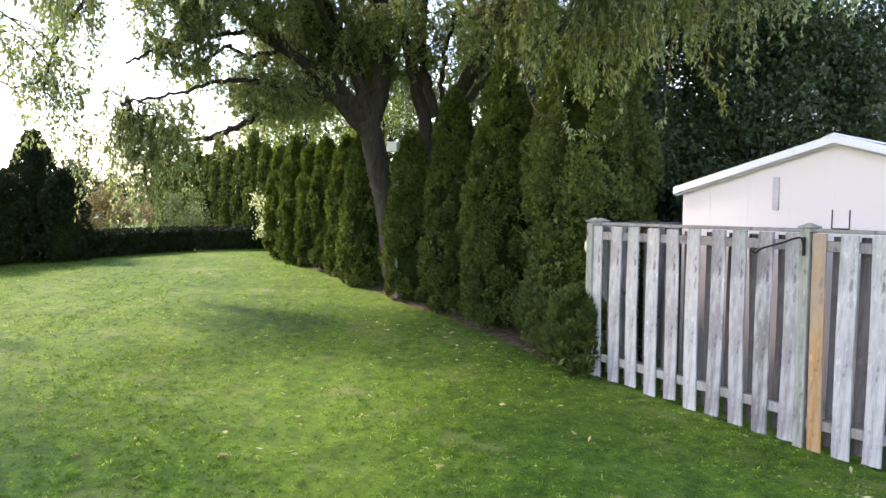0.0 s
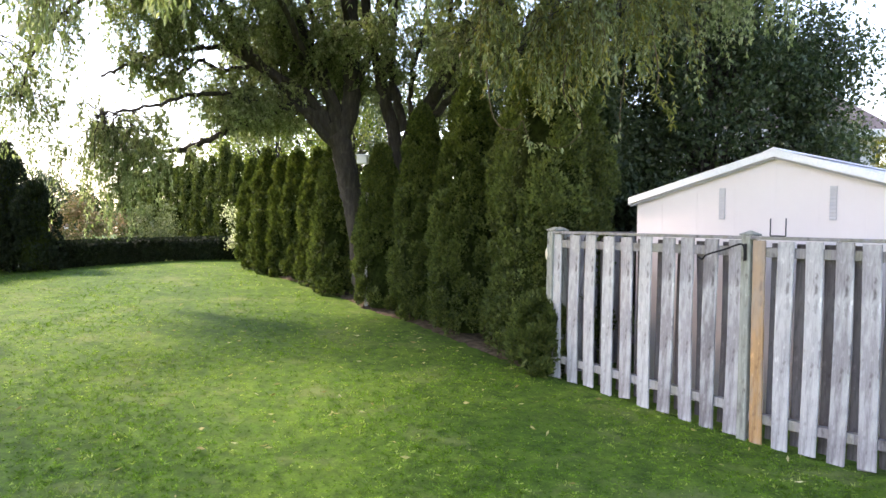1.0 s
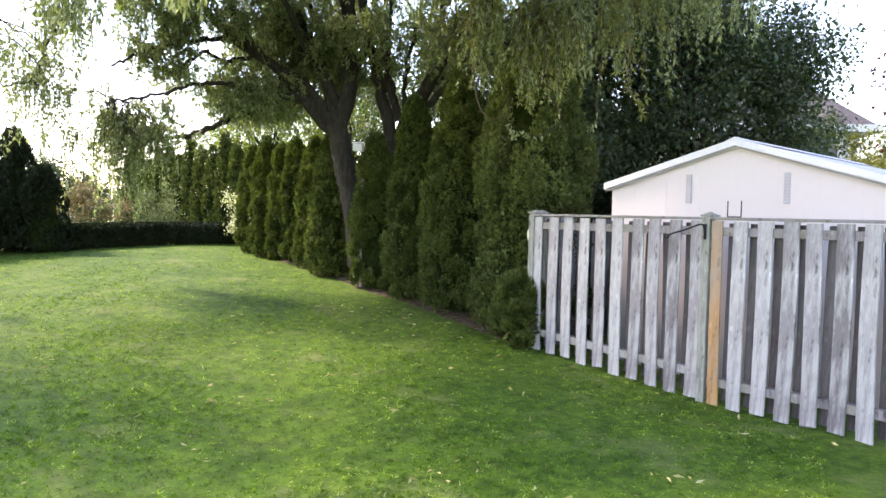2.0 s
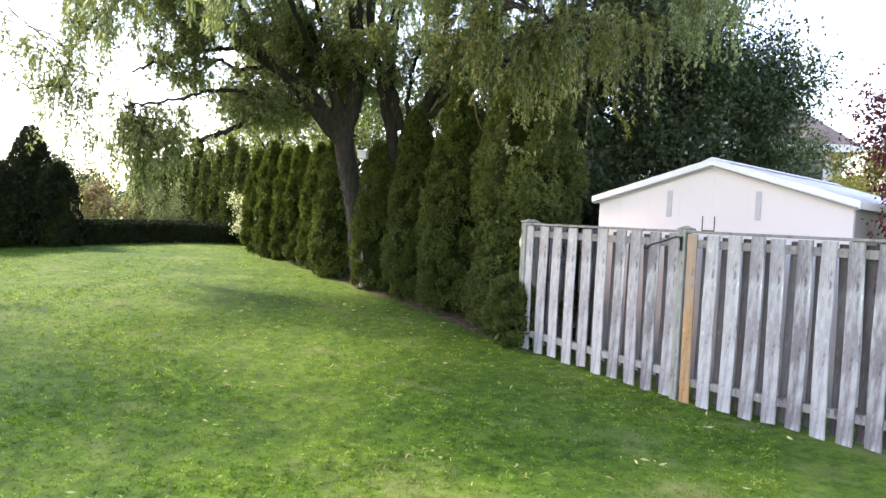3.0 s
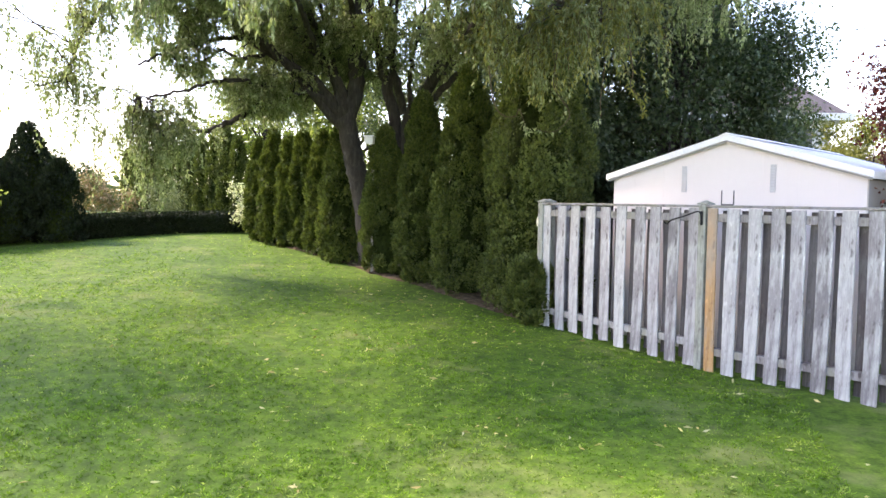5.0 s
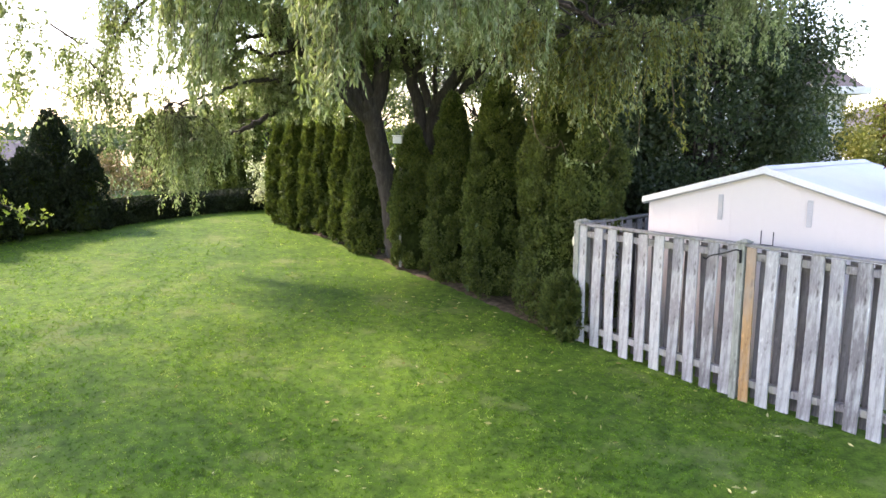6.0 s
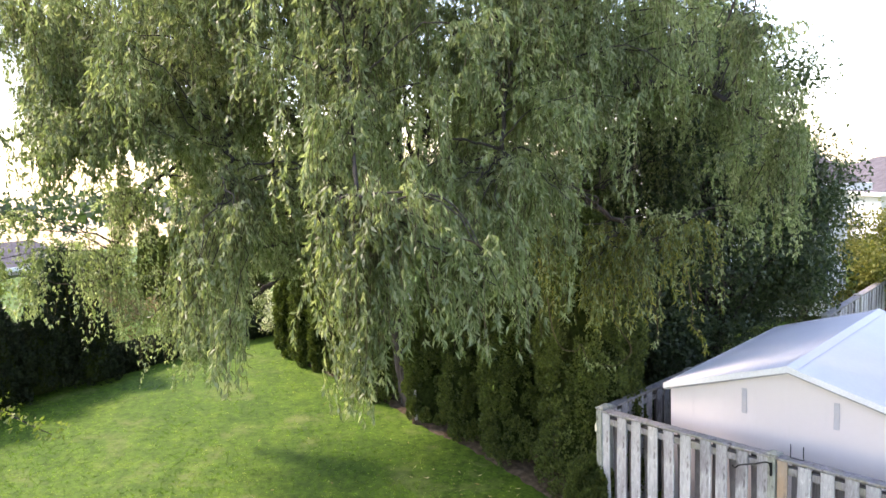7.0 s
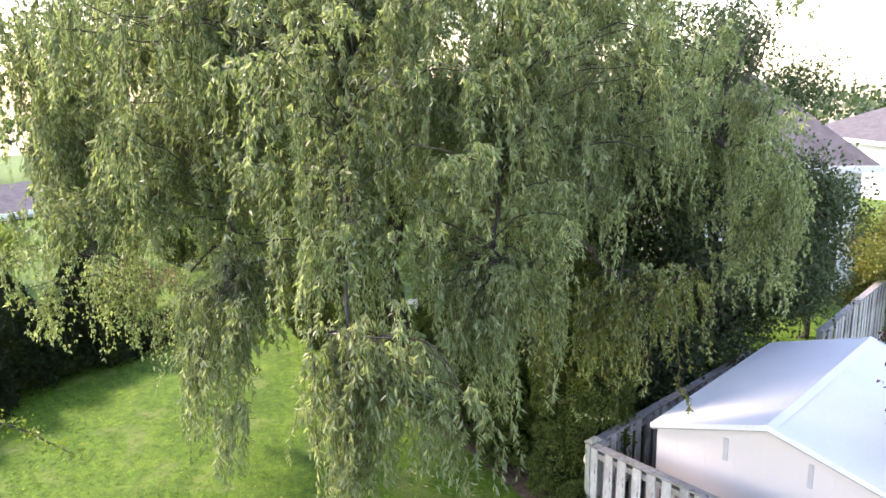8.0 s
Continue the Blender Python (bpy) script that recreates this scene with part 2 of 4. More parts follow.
def leaf_arrays(P, D, L, W, rng, fold=0.35, mid=0.45):
    """Leaves as folded four-cornered blades: base, two sides, tip."""
    D = unit(D)
    S = unit(np.cross(D, rng.normal(size=D.shape)))
    N = np.cross(D, S)
    L, W = np.broadcast_to(L, len(P))[:, None], np.broadcast_to(W, len(P))[:, None]
    m = P + D * L * mid
    V = np.stack([P, m + S * W * 0.5 + N * W * fold, P + D * L, m - S * W * 0.5 + N * W * fold], 1).reshape(-1, 3)
    return V, np.arange(len(P) * 4).reshape(-1, 4)


def blade_arrays(P, D, L, W, rng):
    """Leaves as slim three-cornered blades, for foliage seen from afar."""
    D = unit(D)
    S = unit(np.cross(D, rng.normal(size=D.shape))) * (W * 0.5)[:, None]
    m = P + D * (L * 0.3)[:, None]
    return np.stack([m - S, m + S, P + D * L[:, None]], 1).reshape(-1, 3), np.arange(len(P) * 3).reshape(-1, 3)


def tube_arrays(points, radii, sides=8):
    pts = np.array(points, float)
    T = unit(np.gradient(pts, axis=0))
    ref = np.array([0.31, 0.95, 0.1])
    A = unit(np.cross(T, ref))
    B = np.cross(T, A)
    ang = np.linspace(0, 2 * np.pi, sides, endpoint=False)
    ring = np.cos(ang)[None, :, None] * A[:, None] + np.sin(ang)[None, :, None] * B[:, None]
    V = (pts[:, None] + ring * np.array(radii)[:, None, None]).reshape(-1, 3)
    i = np.arange(len(pts) - 1)[:, None] * sides
    j = np.arange(sides)[None]
    k = (j + 1) % sides
    F = np.stack([i + j, i + k, i + sides + k, i + sides + j], -1).reshape(-1, 4)
    return V, F


def spline(points, n):
    """Points along a smooth line through the given ones."""
    p = np.array(points, float)
    p = np.vstack([2 * p[0] - p[1], p, 2 * p[-1] - p[-2]])
    out = []
    segs = len(p) - 3
    for u in np.linspace(0, segs - 1e-6, n):
        k = int(u)
        t = u - k
        a, b, c, d = p[k], p[k + 1], p[k + 2], p[k + 3]
        out.append(0.5 * (2 * b + (c - a) * t + (2 * a - 5 * b + 4 * c - d) * t * t + (3 * b - a - 3 * c + d) * t**3))
    return np.array(out)


def join_arrays(items):
    V, F, n = [], [], 0
    for v, f in items:
        V.append(v)
        F.append(f + n)
        n += len(v)
    return np.vstack(V), np.vstack(F)


def box(bm, size, centre, turn=None, chamfer=0.0):
    made = bmesh.ops.create_cube(bm, size=1.0)["verts"]
    bmesh.ops.scale(bm, vec=size, verts=made)
    if chamfer:
        es = list({e for v in made for e in v.link_edges})
        res = bmesh.ops.bevel(bm, geom=es, offset=chamfer, segments=1, affect="EDGES")
        made = list({v for f in res["faces"] for v in f.verts} | {v for v in made if v.is_valid})
    m = Matrix.Translation(centre) @ (turn.to_4x4() if turn else Matrix())
    bmesh.ops.transform(bm, matrix=m, verts=made)
    return made


def prism(bm, outline, thick_vec):
    """A slab from a flat outline and the vector of its thickness."""
    a = [bm.verts.new(p) for p in outline]
    b = [bm.verts.new(Vector(p) + Vector(thick_vec)) for p in outline]
    bm.faces.new(a)
    bm.faces.new(list(reversed(b)))
    for i in range(len(a)):
        j = (i + 1) % len(a)
        bm.faces.new((a[j], a[i], b[i], b[j]))
    bmesh.ops.recalc_face_normals(bm, faces=bm.faces)


# ---- ground ----
def height(x, y):
    """The lawn climbs away from the camera and falls towards the fence; past the gardens the land drops so that the
    horizon fits the camera's view.
    """
    x, y = np.asarray(x, float), np.asarray(y, float)
    climb = 0.09 + 0.05 * (np.clip(y, 0, 15) - 6) + 0.02 * np.clip(y - 15, 0, 10)
    climb = climb - 0.085 * np.clip(np.hypot(x, y - 5) - 36, 0, None)
    return climb - 0.05 * np.clip(x, -7, 4) * np.clip(y / 6, 0.2, 1) + 0.012 * np.sin(x * 1.3 + 0.4) * np.cos(y * 0.9)


def build_ground():
    far = np.array([2, 5, 10, 20, 40, 80, 160, 320, 640, 1200.0])
    xs = np.concatenate([-16 - far[::-1], np.arange(-16, 16.01, 0.3), 16 + far])
    ys = np.concatenate([-8 - far[::-1], np.arange(-8, 26.01, 0.3), 26 + far])
    X, Y = np.meshgrid(xs, ys, indexing="ij")
    V = np.stack([X, Y, height(X, Y)], -1).reshape(-1, 3)
    n = len(ys)
    i, j = np.meshgrid(np.arange(len(xs) - 1), np.arange(n - 1), indexing="ij")
    F = np.stack([i * n + j, (i + 1) * n + j, (i + 1) * n + j + 1, i * n + j + 1], -1).reshape(-1, 4)
    tagged(quick("ground", V, F, "lawn", smooth=True), "mown green lawn with paler worn patches", "lawn", kind="structure")


build_ground()


# ---- fence ----
FENCE_A = Vector((1.744, 7.829, 0))
FENCE_D = Vector((0.7317, -0.6816, 0))
SIDE_D = Vector((0.62, 0.785, 0))


def board_mesh(name, w, h, t, seed, mat):
    """One upright board, chamfered, slightly bowed, with a rough foot."""
    rng = random.Random(seed)
    bm = bmesh.new()
    bow, twist = rng.uniform(-0.018, 0.018), rng.uniform(-0.010, 0.010)
    rings = []
    for k in range(5):
        u = k / 4
        dx, dy = bow * math.sin(u * 3.14), twist * u
        c = 0.006
        out = [(-w / 2 + c, -t / 2), (w / 2 - c, -t / 2), (w / 2, -t / 2 + c), (w / 2, t / 2), (-w / 2, t / 2), (-w / 2, -t / 2 + c)]
        rings.append([bm.verts.new((x + dx, y + dy, u * h + (rng.uniform(-0.012, 0.012) if k == 0 else 0))) for x, y in out])
    for a, b in zip(rings, rings[1:]):
        for i in range(6):
            j = (i + 1) % 6
            bm.faces.new((a[i], a[j], b[j], b[i]))
    bm.faces.new(list(reversed(rings[0])))
    bm.faces.new(rings[-1])
    me = bpy.data.meshes.new(name)
    bm.normal_update()
    bm.to_mesh(me)
    bm.free()
    me.materials.append(MAT[mat])
    return me


def fence(name, start, along, spans, span, label, special=False, top=1.80):
    """Shadowbox fence: boards in front of and behind two rails, posts, flat cap. Local x runs along it, -y is its face.
    Its top is level and its feet follow the ground."""
    root = thing(name, Matrix.Translation(start) @ Matrix.Rotation(math.atan2(along[1], along[0]), 4, "Z"), label, "fence")

    def foot(x):
        return float(height(start[0] + along[0] * x, start[1] + along[1] * x)) - start[2]

    tall = 1.9
    fronts = [board_mesh("board", 0.153, tall, 0.018, s, "board") for s in range(9)]
    # backs use the darker tone that paints in the shade between fronts
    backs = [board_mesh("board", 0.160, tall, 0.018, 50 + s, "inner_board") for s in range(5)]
    rng = random.Random(len(name) + spans)
    pitch = span / 9.93

    def put(me, x, y, lo, hi):
        ob = new("board", me)
        ob.parent = root
        ob.matrix_local = pose(x, y, lo, rng.uniform(-0.3, 0.3), rng.uniform(-0.9, 0.9), rng.uniform(-1.8, 1.8)) @ Matrix.Diagonal((1, 1, (hi - lo) / tall, 1))
        return ob

    for k in range(spans):
        x0, x1 = k * span, (k + 1) * span
        for za, zb in ((top - 0.115, top - 0.115), (foot(x0) + 0.225, foot(x1) + 0.285)):
            bm = bmesh.new()
            box(bm, (span - 0.09, 0.086, 0.09), ((x0 + x1) / 2, 0, (za + zb) / 2), Matrix.Rotation(-math.atan2(zb - za, span), 3, "Y"), 0.004)
            part("rail", bm, "rail", root)
        bm = bmesh.new()
        box(bm, (span, 0.15, 0.030), ((x0 + x1) / 2 + 0.04, 0, top + 0.017), None, 0.005)
        part("cap_rail", bm, "rail", root)
        for i in range(10):
            x = x0 + 0.115 + i * pitch
            if not (special and k == 1 and i == 0):
                put(fronts[rng.randrange(9)], x + rng.uniform(-0.008, 0.008), -0.055, foot(x) + rng.uniform(0.0, 0.03), top - rng.uniform(0.0, 0.012))
            if i < 9 or not special:
                x += pitch / 2
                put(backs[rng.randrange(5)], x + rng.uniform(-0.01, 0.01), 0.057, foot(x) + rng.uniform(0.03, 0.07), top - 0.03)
    for k in range(spans + 1):
        z0 = foot(k * span) - 0.05
        bm = bmesh.new()
        box(bm, (0.09, 0.13, top + 0.03 - z0), (k * span, -0.016, (top + 0.03 + z0) / 2), None, 0.006)
        post = part("post", bm, "post", root)
        bm = bmesh.new()
        box(bm, (0.15, 0.15, 0.022), (k * span, 0.004, top + 0.046), None, 0.006)
        bmesh.ops.create_cone(bm, cap_ends=True, segments=4, radius1=0.09, radius2=0.012, depth=0.03, matrix=pose(k * span, 0.004, top + 0.07, 0, 0, 45))
        part("post_cap", bm, "post", post)
    if special:
        x = span + 0.14
        me = board_mesh("board", 0.125, tall, 0.02, 99, "cedar_board")
        ob = put(me, x, -0.058, foot(x) - 0.01, top - 0.005)
        tagged(ob, "newer orange-brown board greying towards its top")
    return root


front_fence = fence("fence", FENCE_A, FENCE_D, 3, 2.54, "weathered grey wooden shadowbox fence with one new board", True)
side_fence = fence("fence", FENCE_A + SIDE_D * 0.12, SIDE_D, 2, 2.54, "weathered grey wooden side fence behind the shed")


def fence_fittings():
    def at(s, out, z):
        p = FENCE_A + FENCE_D * s + Vector((FENCE_D.y, -FENCE_D.x, 0)) * out
        return Vector((p.x, p.y, z))

    # oval cream lamp on the end post
    root = thing("post_lamp", at(-0.05, 0.06, 1.56), "small cream oval lamp fixed on the fence end post", "lamp")
    bm = bmesh.new()
    bmesh.ops.create_uvsphere(bm, u_segments=14, v_segments=10, radius=0.5, matrix=Matrix.Diagonal((0.06, 0.06, 0.15, 1)))
    part("globe", bm, "cream", root)
    bm = bmesh.new()
    box(bm, (0.03, 0.09, 0.05), (0.03, 0.03, 0), Matrix.Rotation(math.atan2(FENCE_D.y, FENCE_D.x), 3, "Z"))
    part("bracket", bm, "greyplastic", root)
    # iron arm of a plant hanger
    root = thing("hanging_bracket", at(2.5, 0.085, 1.70), "black iron plant hanger arm screwed to the fence post", "bracket")
    pts = [at(2.545, 0.10, 1.60), at(2.54, 0.105, 1.72), at(2.50, 0.11, 1.755), at(2.35, 0.13, 1.70), at(2.18, 0.15, 1.645), at(2.13, 0.155, 1.60), at(2.09, 0.16, 1.62)]
    v, f = tube_arrays(spline([p - root.location for p in pts], 24), np.full(24, 0.009), 7)
    quick("arm", v, f, "iron", root, True)
    bm = bmesh.new()
    box(bm, (0.03, 0.012, 0.16), at(2.545, 0.092, 1.68) - root.location, Matrix.Rotation(math.atan2(FENCE_D.y, FENCE_D.x), 3, "Z"), 0.003)
    part("plate", bm, "iron", root)
    # forked hook on the cap
    root = thing("fence_hook", at(2.80, -0.02, 1.834), "black iron two-pronged hook on the fence cap", "hook")
    for d in (-0.075, 0.075):
        pts = [at(2.80, -0.02, 1.838), at(2.80 + d * 0.8, -0.02, 1.838), at(2.80 + d, -0.02, 1.842), at(2.80 + d, -0.02, 1.87), at(2.80 + d, -0.02, 2.0)]
        v, f = tube_arrays(spline([p - root.location for p in pts], 20), np.full(20, 0.006), 6)
        quick("prong", v, f, "iron", root, True)

    # white nest box on a pole behind the cedars
    x, y = -1.50, 11.06
    root = thing("nest_box", (x, y, float(height(x, y))), "small white nest box on a grey pole among the cedars", "nest box")
    bm = bmesh.new()
    box(bm, (0.17, 0.15, 0.13), (0, 0, 2.51), None, 0.008)
    part("body", bm, "trim", root)
    bm = bmesh.new()
    box(bm, (0.2, 0.18, 0.02), (0, 0, 2.588), None, 0.004)
    part("roof", bm, "trim", root)
    bm = bmesh.new()
    box(bm, (0.05, 0.05, 2.55), (0, 0.33, 1.27), None, 0.005)
    box(bm, (0.04, 0.30, 0.04), (0, 0.19, 2.49))
    part("pole", bm, "greyplastic", root)


fence_fittings()


# ---- shed ----
def build_shed():
    g, r = Vector((0.8127, -0.5827, 0)), Vector((0.5827, 0.8127, 0))
    apex = Vector((4.0, 6.84, 0))
    root = thing("shed", apex, "cream garden shed with a low white gable roof", "shed")
    half, depth, eave, ridge = 1.60, 4.37, 2.20, 2.66
    up = Vector((0, 0, 1))

    def P(a, b, z):
        return g * a + r * b + up * z

    wall = 0.06
    for nm, b0 in (("front_wall", 0.0), ("back_wall", depth - wall)):
        bm = bmesh.new()
        prism(bm, [P(-half, b0, -0.25), P(half, b0, -0.25), P(half, b0, eave), P(0, b0, ridge), P(-half, b0, eave)], r * wall)
        part(nm, bm, "shed", root)
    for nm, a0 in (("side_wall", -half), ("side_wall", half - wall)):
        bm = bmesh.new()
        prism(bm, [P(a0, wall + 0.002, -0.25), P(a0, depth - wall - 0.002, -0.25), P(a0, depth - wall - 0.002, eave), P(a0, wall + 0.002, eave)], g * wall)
        part(nm, bm, "shed" if a0 < 0 else "shed_side", root, "" if a0 < 0 else "side wall panel with its shade painted in as grey")
    for a in (-1.28, -0.86, -0.43, 0.0, 0.43, 0.86, 1.28):
        z = ridge - (ridge - eave) * abs(a) / half - 0.03
        bm = bmesh.new()
        prism(bm, [P(a - 0.006, -0.0025, 0), P(a + 0.006, -0.0025, 0), P(a + 0.006, -0.0025, z), P(a - 0.006, -0.0025, z)], r * 0.002)
        part("panel_seam", bm, "shed", root)
    over = 0.06
    slope = (ridge - eave) / half
    for s in (-1, 1):
        bm = bmesh.new()
        a1 = s * (half + over)
        z1 = ridge - slope * (half + over)
        prism(bm, [P(0, -over, ridge + 0.012), P(a1, -over, z1 + 0.012), P(a1, depth + over, z1 + 0.012), P(0, depth + over, ridge + 0.012)], up * 0.035)
        part("roof_panel", bm, "shed_roof", root, "smooth white roof panel")
        for b in (-over - 0.02, depth + over):
            bm = bmesh.new()
            prism(bm, [P(0, b, ridge + 0.06), P(a1 + s * 0.02, b, z1 + 0.055), P(a1 + s * 0.02, b, z1 - 0.022), P(0, b, ridge - 0.018)], r * 0.02)
            part("fascia", bm, "trim", root)
            bm = bmesh.new()
            prism(bm, [P(s * 0.004, b + 0.022, ridge - 0.022), P(a1, b + 0.022, z1 - 0.027), P(a1, b + 0.022, z1 - 0.046), P(s * 0.004, b + 0.022, ridge - 0.042)], r * 0.016)
            part("drip_edge", bm, "greyplastic", root)
        bm = bmesh.new()
        prism(bm, [P(a1 + s * 0.001, -over, z1 + 0.05), P(a1 + s * 0.001, depth + over, z1 + 0.05), P(a1 + s * 0.001, depth + over, z1 - 0.03), P(a1 + s * 0.001, -over, z1 - 0.03)], g * (s * 0.018))
        part("eave_trim", bm, "trim", root)
    bm = bmesh.new()
    prism(bm, [P(-0.11, -over - 0.03, ridge + 0.03), P(0, -over - 0.03, ridge + 0.075), P(0.11, -over - 0.03, ridge + 0.03), P(0, -over - 0.03, ridge + 0.05)], r * (depth + 2 * over + 0.06))
    part("ridge_cap", bm, "shed_roof", root)
    for a in (-0.565, 0.565):
        bm = bmesh.new()
        prism(bm, [P(a - 0.032, -0.014, 1.995), P(a + 0.032, -0.014, 1.995), P(a + 0.032, -0.014, 2.33), P(a - 0.032, -0.014, 2.33)], r * 0.012)
        vent = part("vent", bm, "vent", root, "narrow grey slotted vent")
        for k in range(9):
            z = 2.01 + k * 0.034
            bm = bmesh.new()
            prism(bm, [P(a - 0.028, -0.024, z - 0.006), P(a + 0.028, -0.024, z - 0.006), P(a + 0.028, -0.016, z + 0.014), P(a - 0.028, -0.016, z + 0.014)], up * 0.004)
            part("louvre", bm, "vent", vent)


build_shed()


# ---- cedars ----
def cedar_arrays(h, rad, seed, sprays, taper=1.0):
    """Columnar evergreen: a lumpy dark body, standing in for the shade within, and a coat of upright flat sprays."""
    rng = np.random.default_rng(seed)
    lump = rng.normal(size=(7, 3)) * np.array([2.6, 2.6, 3.4])
    ph = rng.uniform(0, 6.28, 7)

    def radius(u, a):
        base = np.minimum(1, (u / 0.10) ** 0.6 * 0.35 + 0.65) * np.clip(1 - np.clip((u - 0.12) / 0.88, 0, 1) ** (2.6 * taper), 0, 1) ** 0.8
        x, y, z = np.cos(a), np.sin(a), u * h
        w = sum(np.sin(x * l[0] + y * l[1] + z * l[2] + p) for l, p in zip(lump, ph)) / 7
        return rad * (base * (1 + 0.2 * w) + 0.02)

    nu, na = 26, 22
    U, A = np.meshgrid(np.linspace(0, 1, nu), np.linspace(0, 2 * np.pi, na, endpoint=False), indexing="ij")
    R = radius(U, A) * 0.6
    V = np.stack([R * np.cos(A), R * np.sin(A), U * h * 0.97 + 0.04], -1).reshape(-1, 3)
    i, j = np.meshgrid(np.arange(nu - 1), np.arange(na), indexing="ij")
    F = np.stack([i * na + j, i * na + (j + 1) % na, (i + 1) * na + (j + 1) % na, (i + 1) * na + j], -1).reshape(-1, 4)
    n = max(70, int(120 * h * rad / 0.6))
    cu, ca = rng.uniform(0.01, 1, n) ** 0.85, rng.uniform(0, 2 * np.pi, n)
    cr = radius(cu, ca) * rng.uniform(0.80, 1.0, n)
    C = np.stack([cr * np.cos(ca), cr * np.sin(ca), cu * h], -1)
    out = np.stack([np.cos(ca), np.sin(ca), 0.35 + 0 * ca], -1)
    k = rng.integers(0, n, sprays)
    size = rng.uniform(0.07, 0.16, n) * (0.6 + 0.4 * rad / 0.6)
    N = unit(rng.normal(size=(sprays, 3)) + unit(out)[k] * 0.9)
    P = C[k] + N * size[k][:, None] * np.array([0.8, 0.8, 1.15]) * rng.uniform(0.75, 1.05, (sprays, 1))
    D = N * 0.8 + np.array([0, 0, 0.7]) + rng.normal(size=(sprays, 3)) * 0.3
    L = rng.uniform(0.036, 0.08, sprays) * (1.4 if sprays < 30000 else 1.0)
    return (V, F), blade_arrays(P, D, L, L * rng.uniform(0.5, 0.85, sprays), rng)


def cedar(x, y, h, rad, seed, sprays, label, group, mat="cedar", name="cedar_tree", taper=1.0):
    root = thing(name, (x, y, float(height(x, y)) - 0.02), label, "tree", group)
    (cv, cf), (v, f) = cedar_arrays(h, rad, seed, sprays, taper)
    quick("crown", v, f, mat, root)
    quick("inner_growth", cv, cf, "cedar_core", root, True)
    v, f = tube_arrays([(0, 0, -0.05), (0.01, 0, h * 0.3), (0, 0.01, h * 0.7)], [0.09, 0.06, 0.02], 8)
    quick("trunk", v, f, "bark", root, True)
    return root


HEDGE = "cedar row beside the lawn"
for k, (x, y, h, rad, taper) in enumerate((
    (1.66, 8.95, 4.35, 0.78, 1.3), (0.44, 10.02, 3.75, 0.55, 1.0), (-0.44, 10.80, 3.35, 0.405, 1.0), (-1.25, 11.40, 2.7, 0.41, 1.0),
    (-2.43, 12.62, 2.8, 0.40, 0.8), (-3.06, 13.42, 2.6, 0.32, 1.2), (-3.64, 13.95, 2.6, 0.27, 1.2), (-4.05, 14.2, 2.5, 0.24, 1.2), (-4.58, 14.6, 2.6, 0.30, 1.2), (-5.16, 15.2, 2.4, 0.28, 1.1),
)):
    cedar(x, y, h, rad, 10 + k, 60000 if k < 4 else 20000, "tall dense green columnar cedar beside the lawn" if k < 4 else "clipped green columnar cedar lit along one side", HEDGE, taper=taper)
cedar(1.57, 7.93, 0.88, 0.29, 31, 22000, "small rounded green cedar bush against the fence", "", name="cedar_bush", taper=1.6)


# ---- willow ----
CROWN = np.array([-1.0, 9.6])


def crown_radius(a):
    """Reach of the crown by direction (0 is +x, counter-clockwise)."""
    keys = np.radians([-180, -155, -134, -110, -87, -60, -38, -14, 20, 60, 120, 180])
    return np.interp(a, keys, [6.3, 6.6, 6.0, 5.9, 6.5, 5.6, 5.6, 5.7, 5.2, 4.6, 4.6, 6.3])


def crown_top(f, a):
    keys = np.radians([-180, -134, -87, -60, -38, -14, 20, 60, 120, 180])
    rim = np.interp(a, keys, [7.8, 8.2, 7.4, 7.1, 6.6, 6.1, 5.8, 6.6, 7.2, 7.8])
    return 10.2 - (10.2 - rim) * f**3


def curtain_foot(a):
    keys = np.radians([-180, -155, -134, -110, -87, -60, -38, -14, 20, 60, 120, 180])
    return np.interp(a, keys, [5.4, 5.4, 5.1, 4.2, 3.9, 4.3, 4.9, 4.7, 4.2, 4.4, 4.6, 5.4])


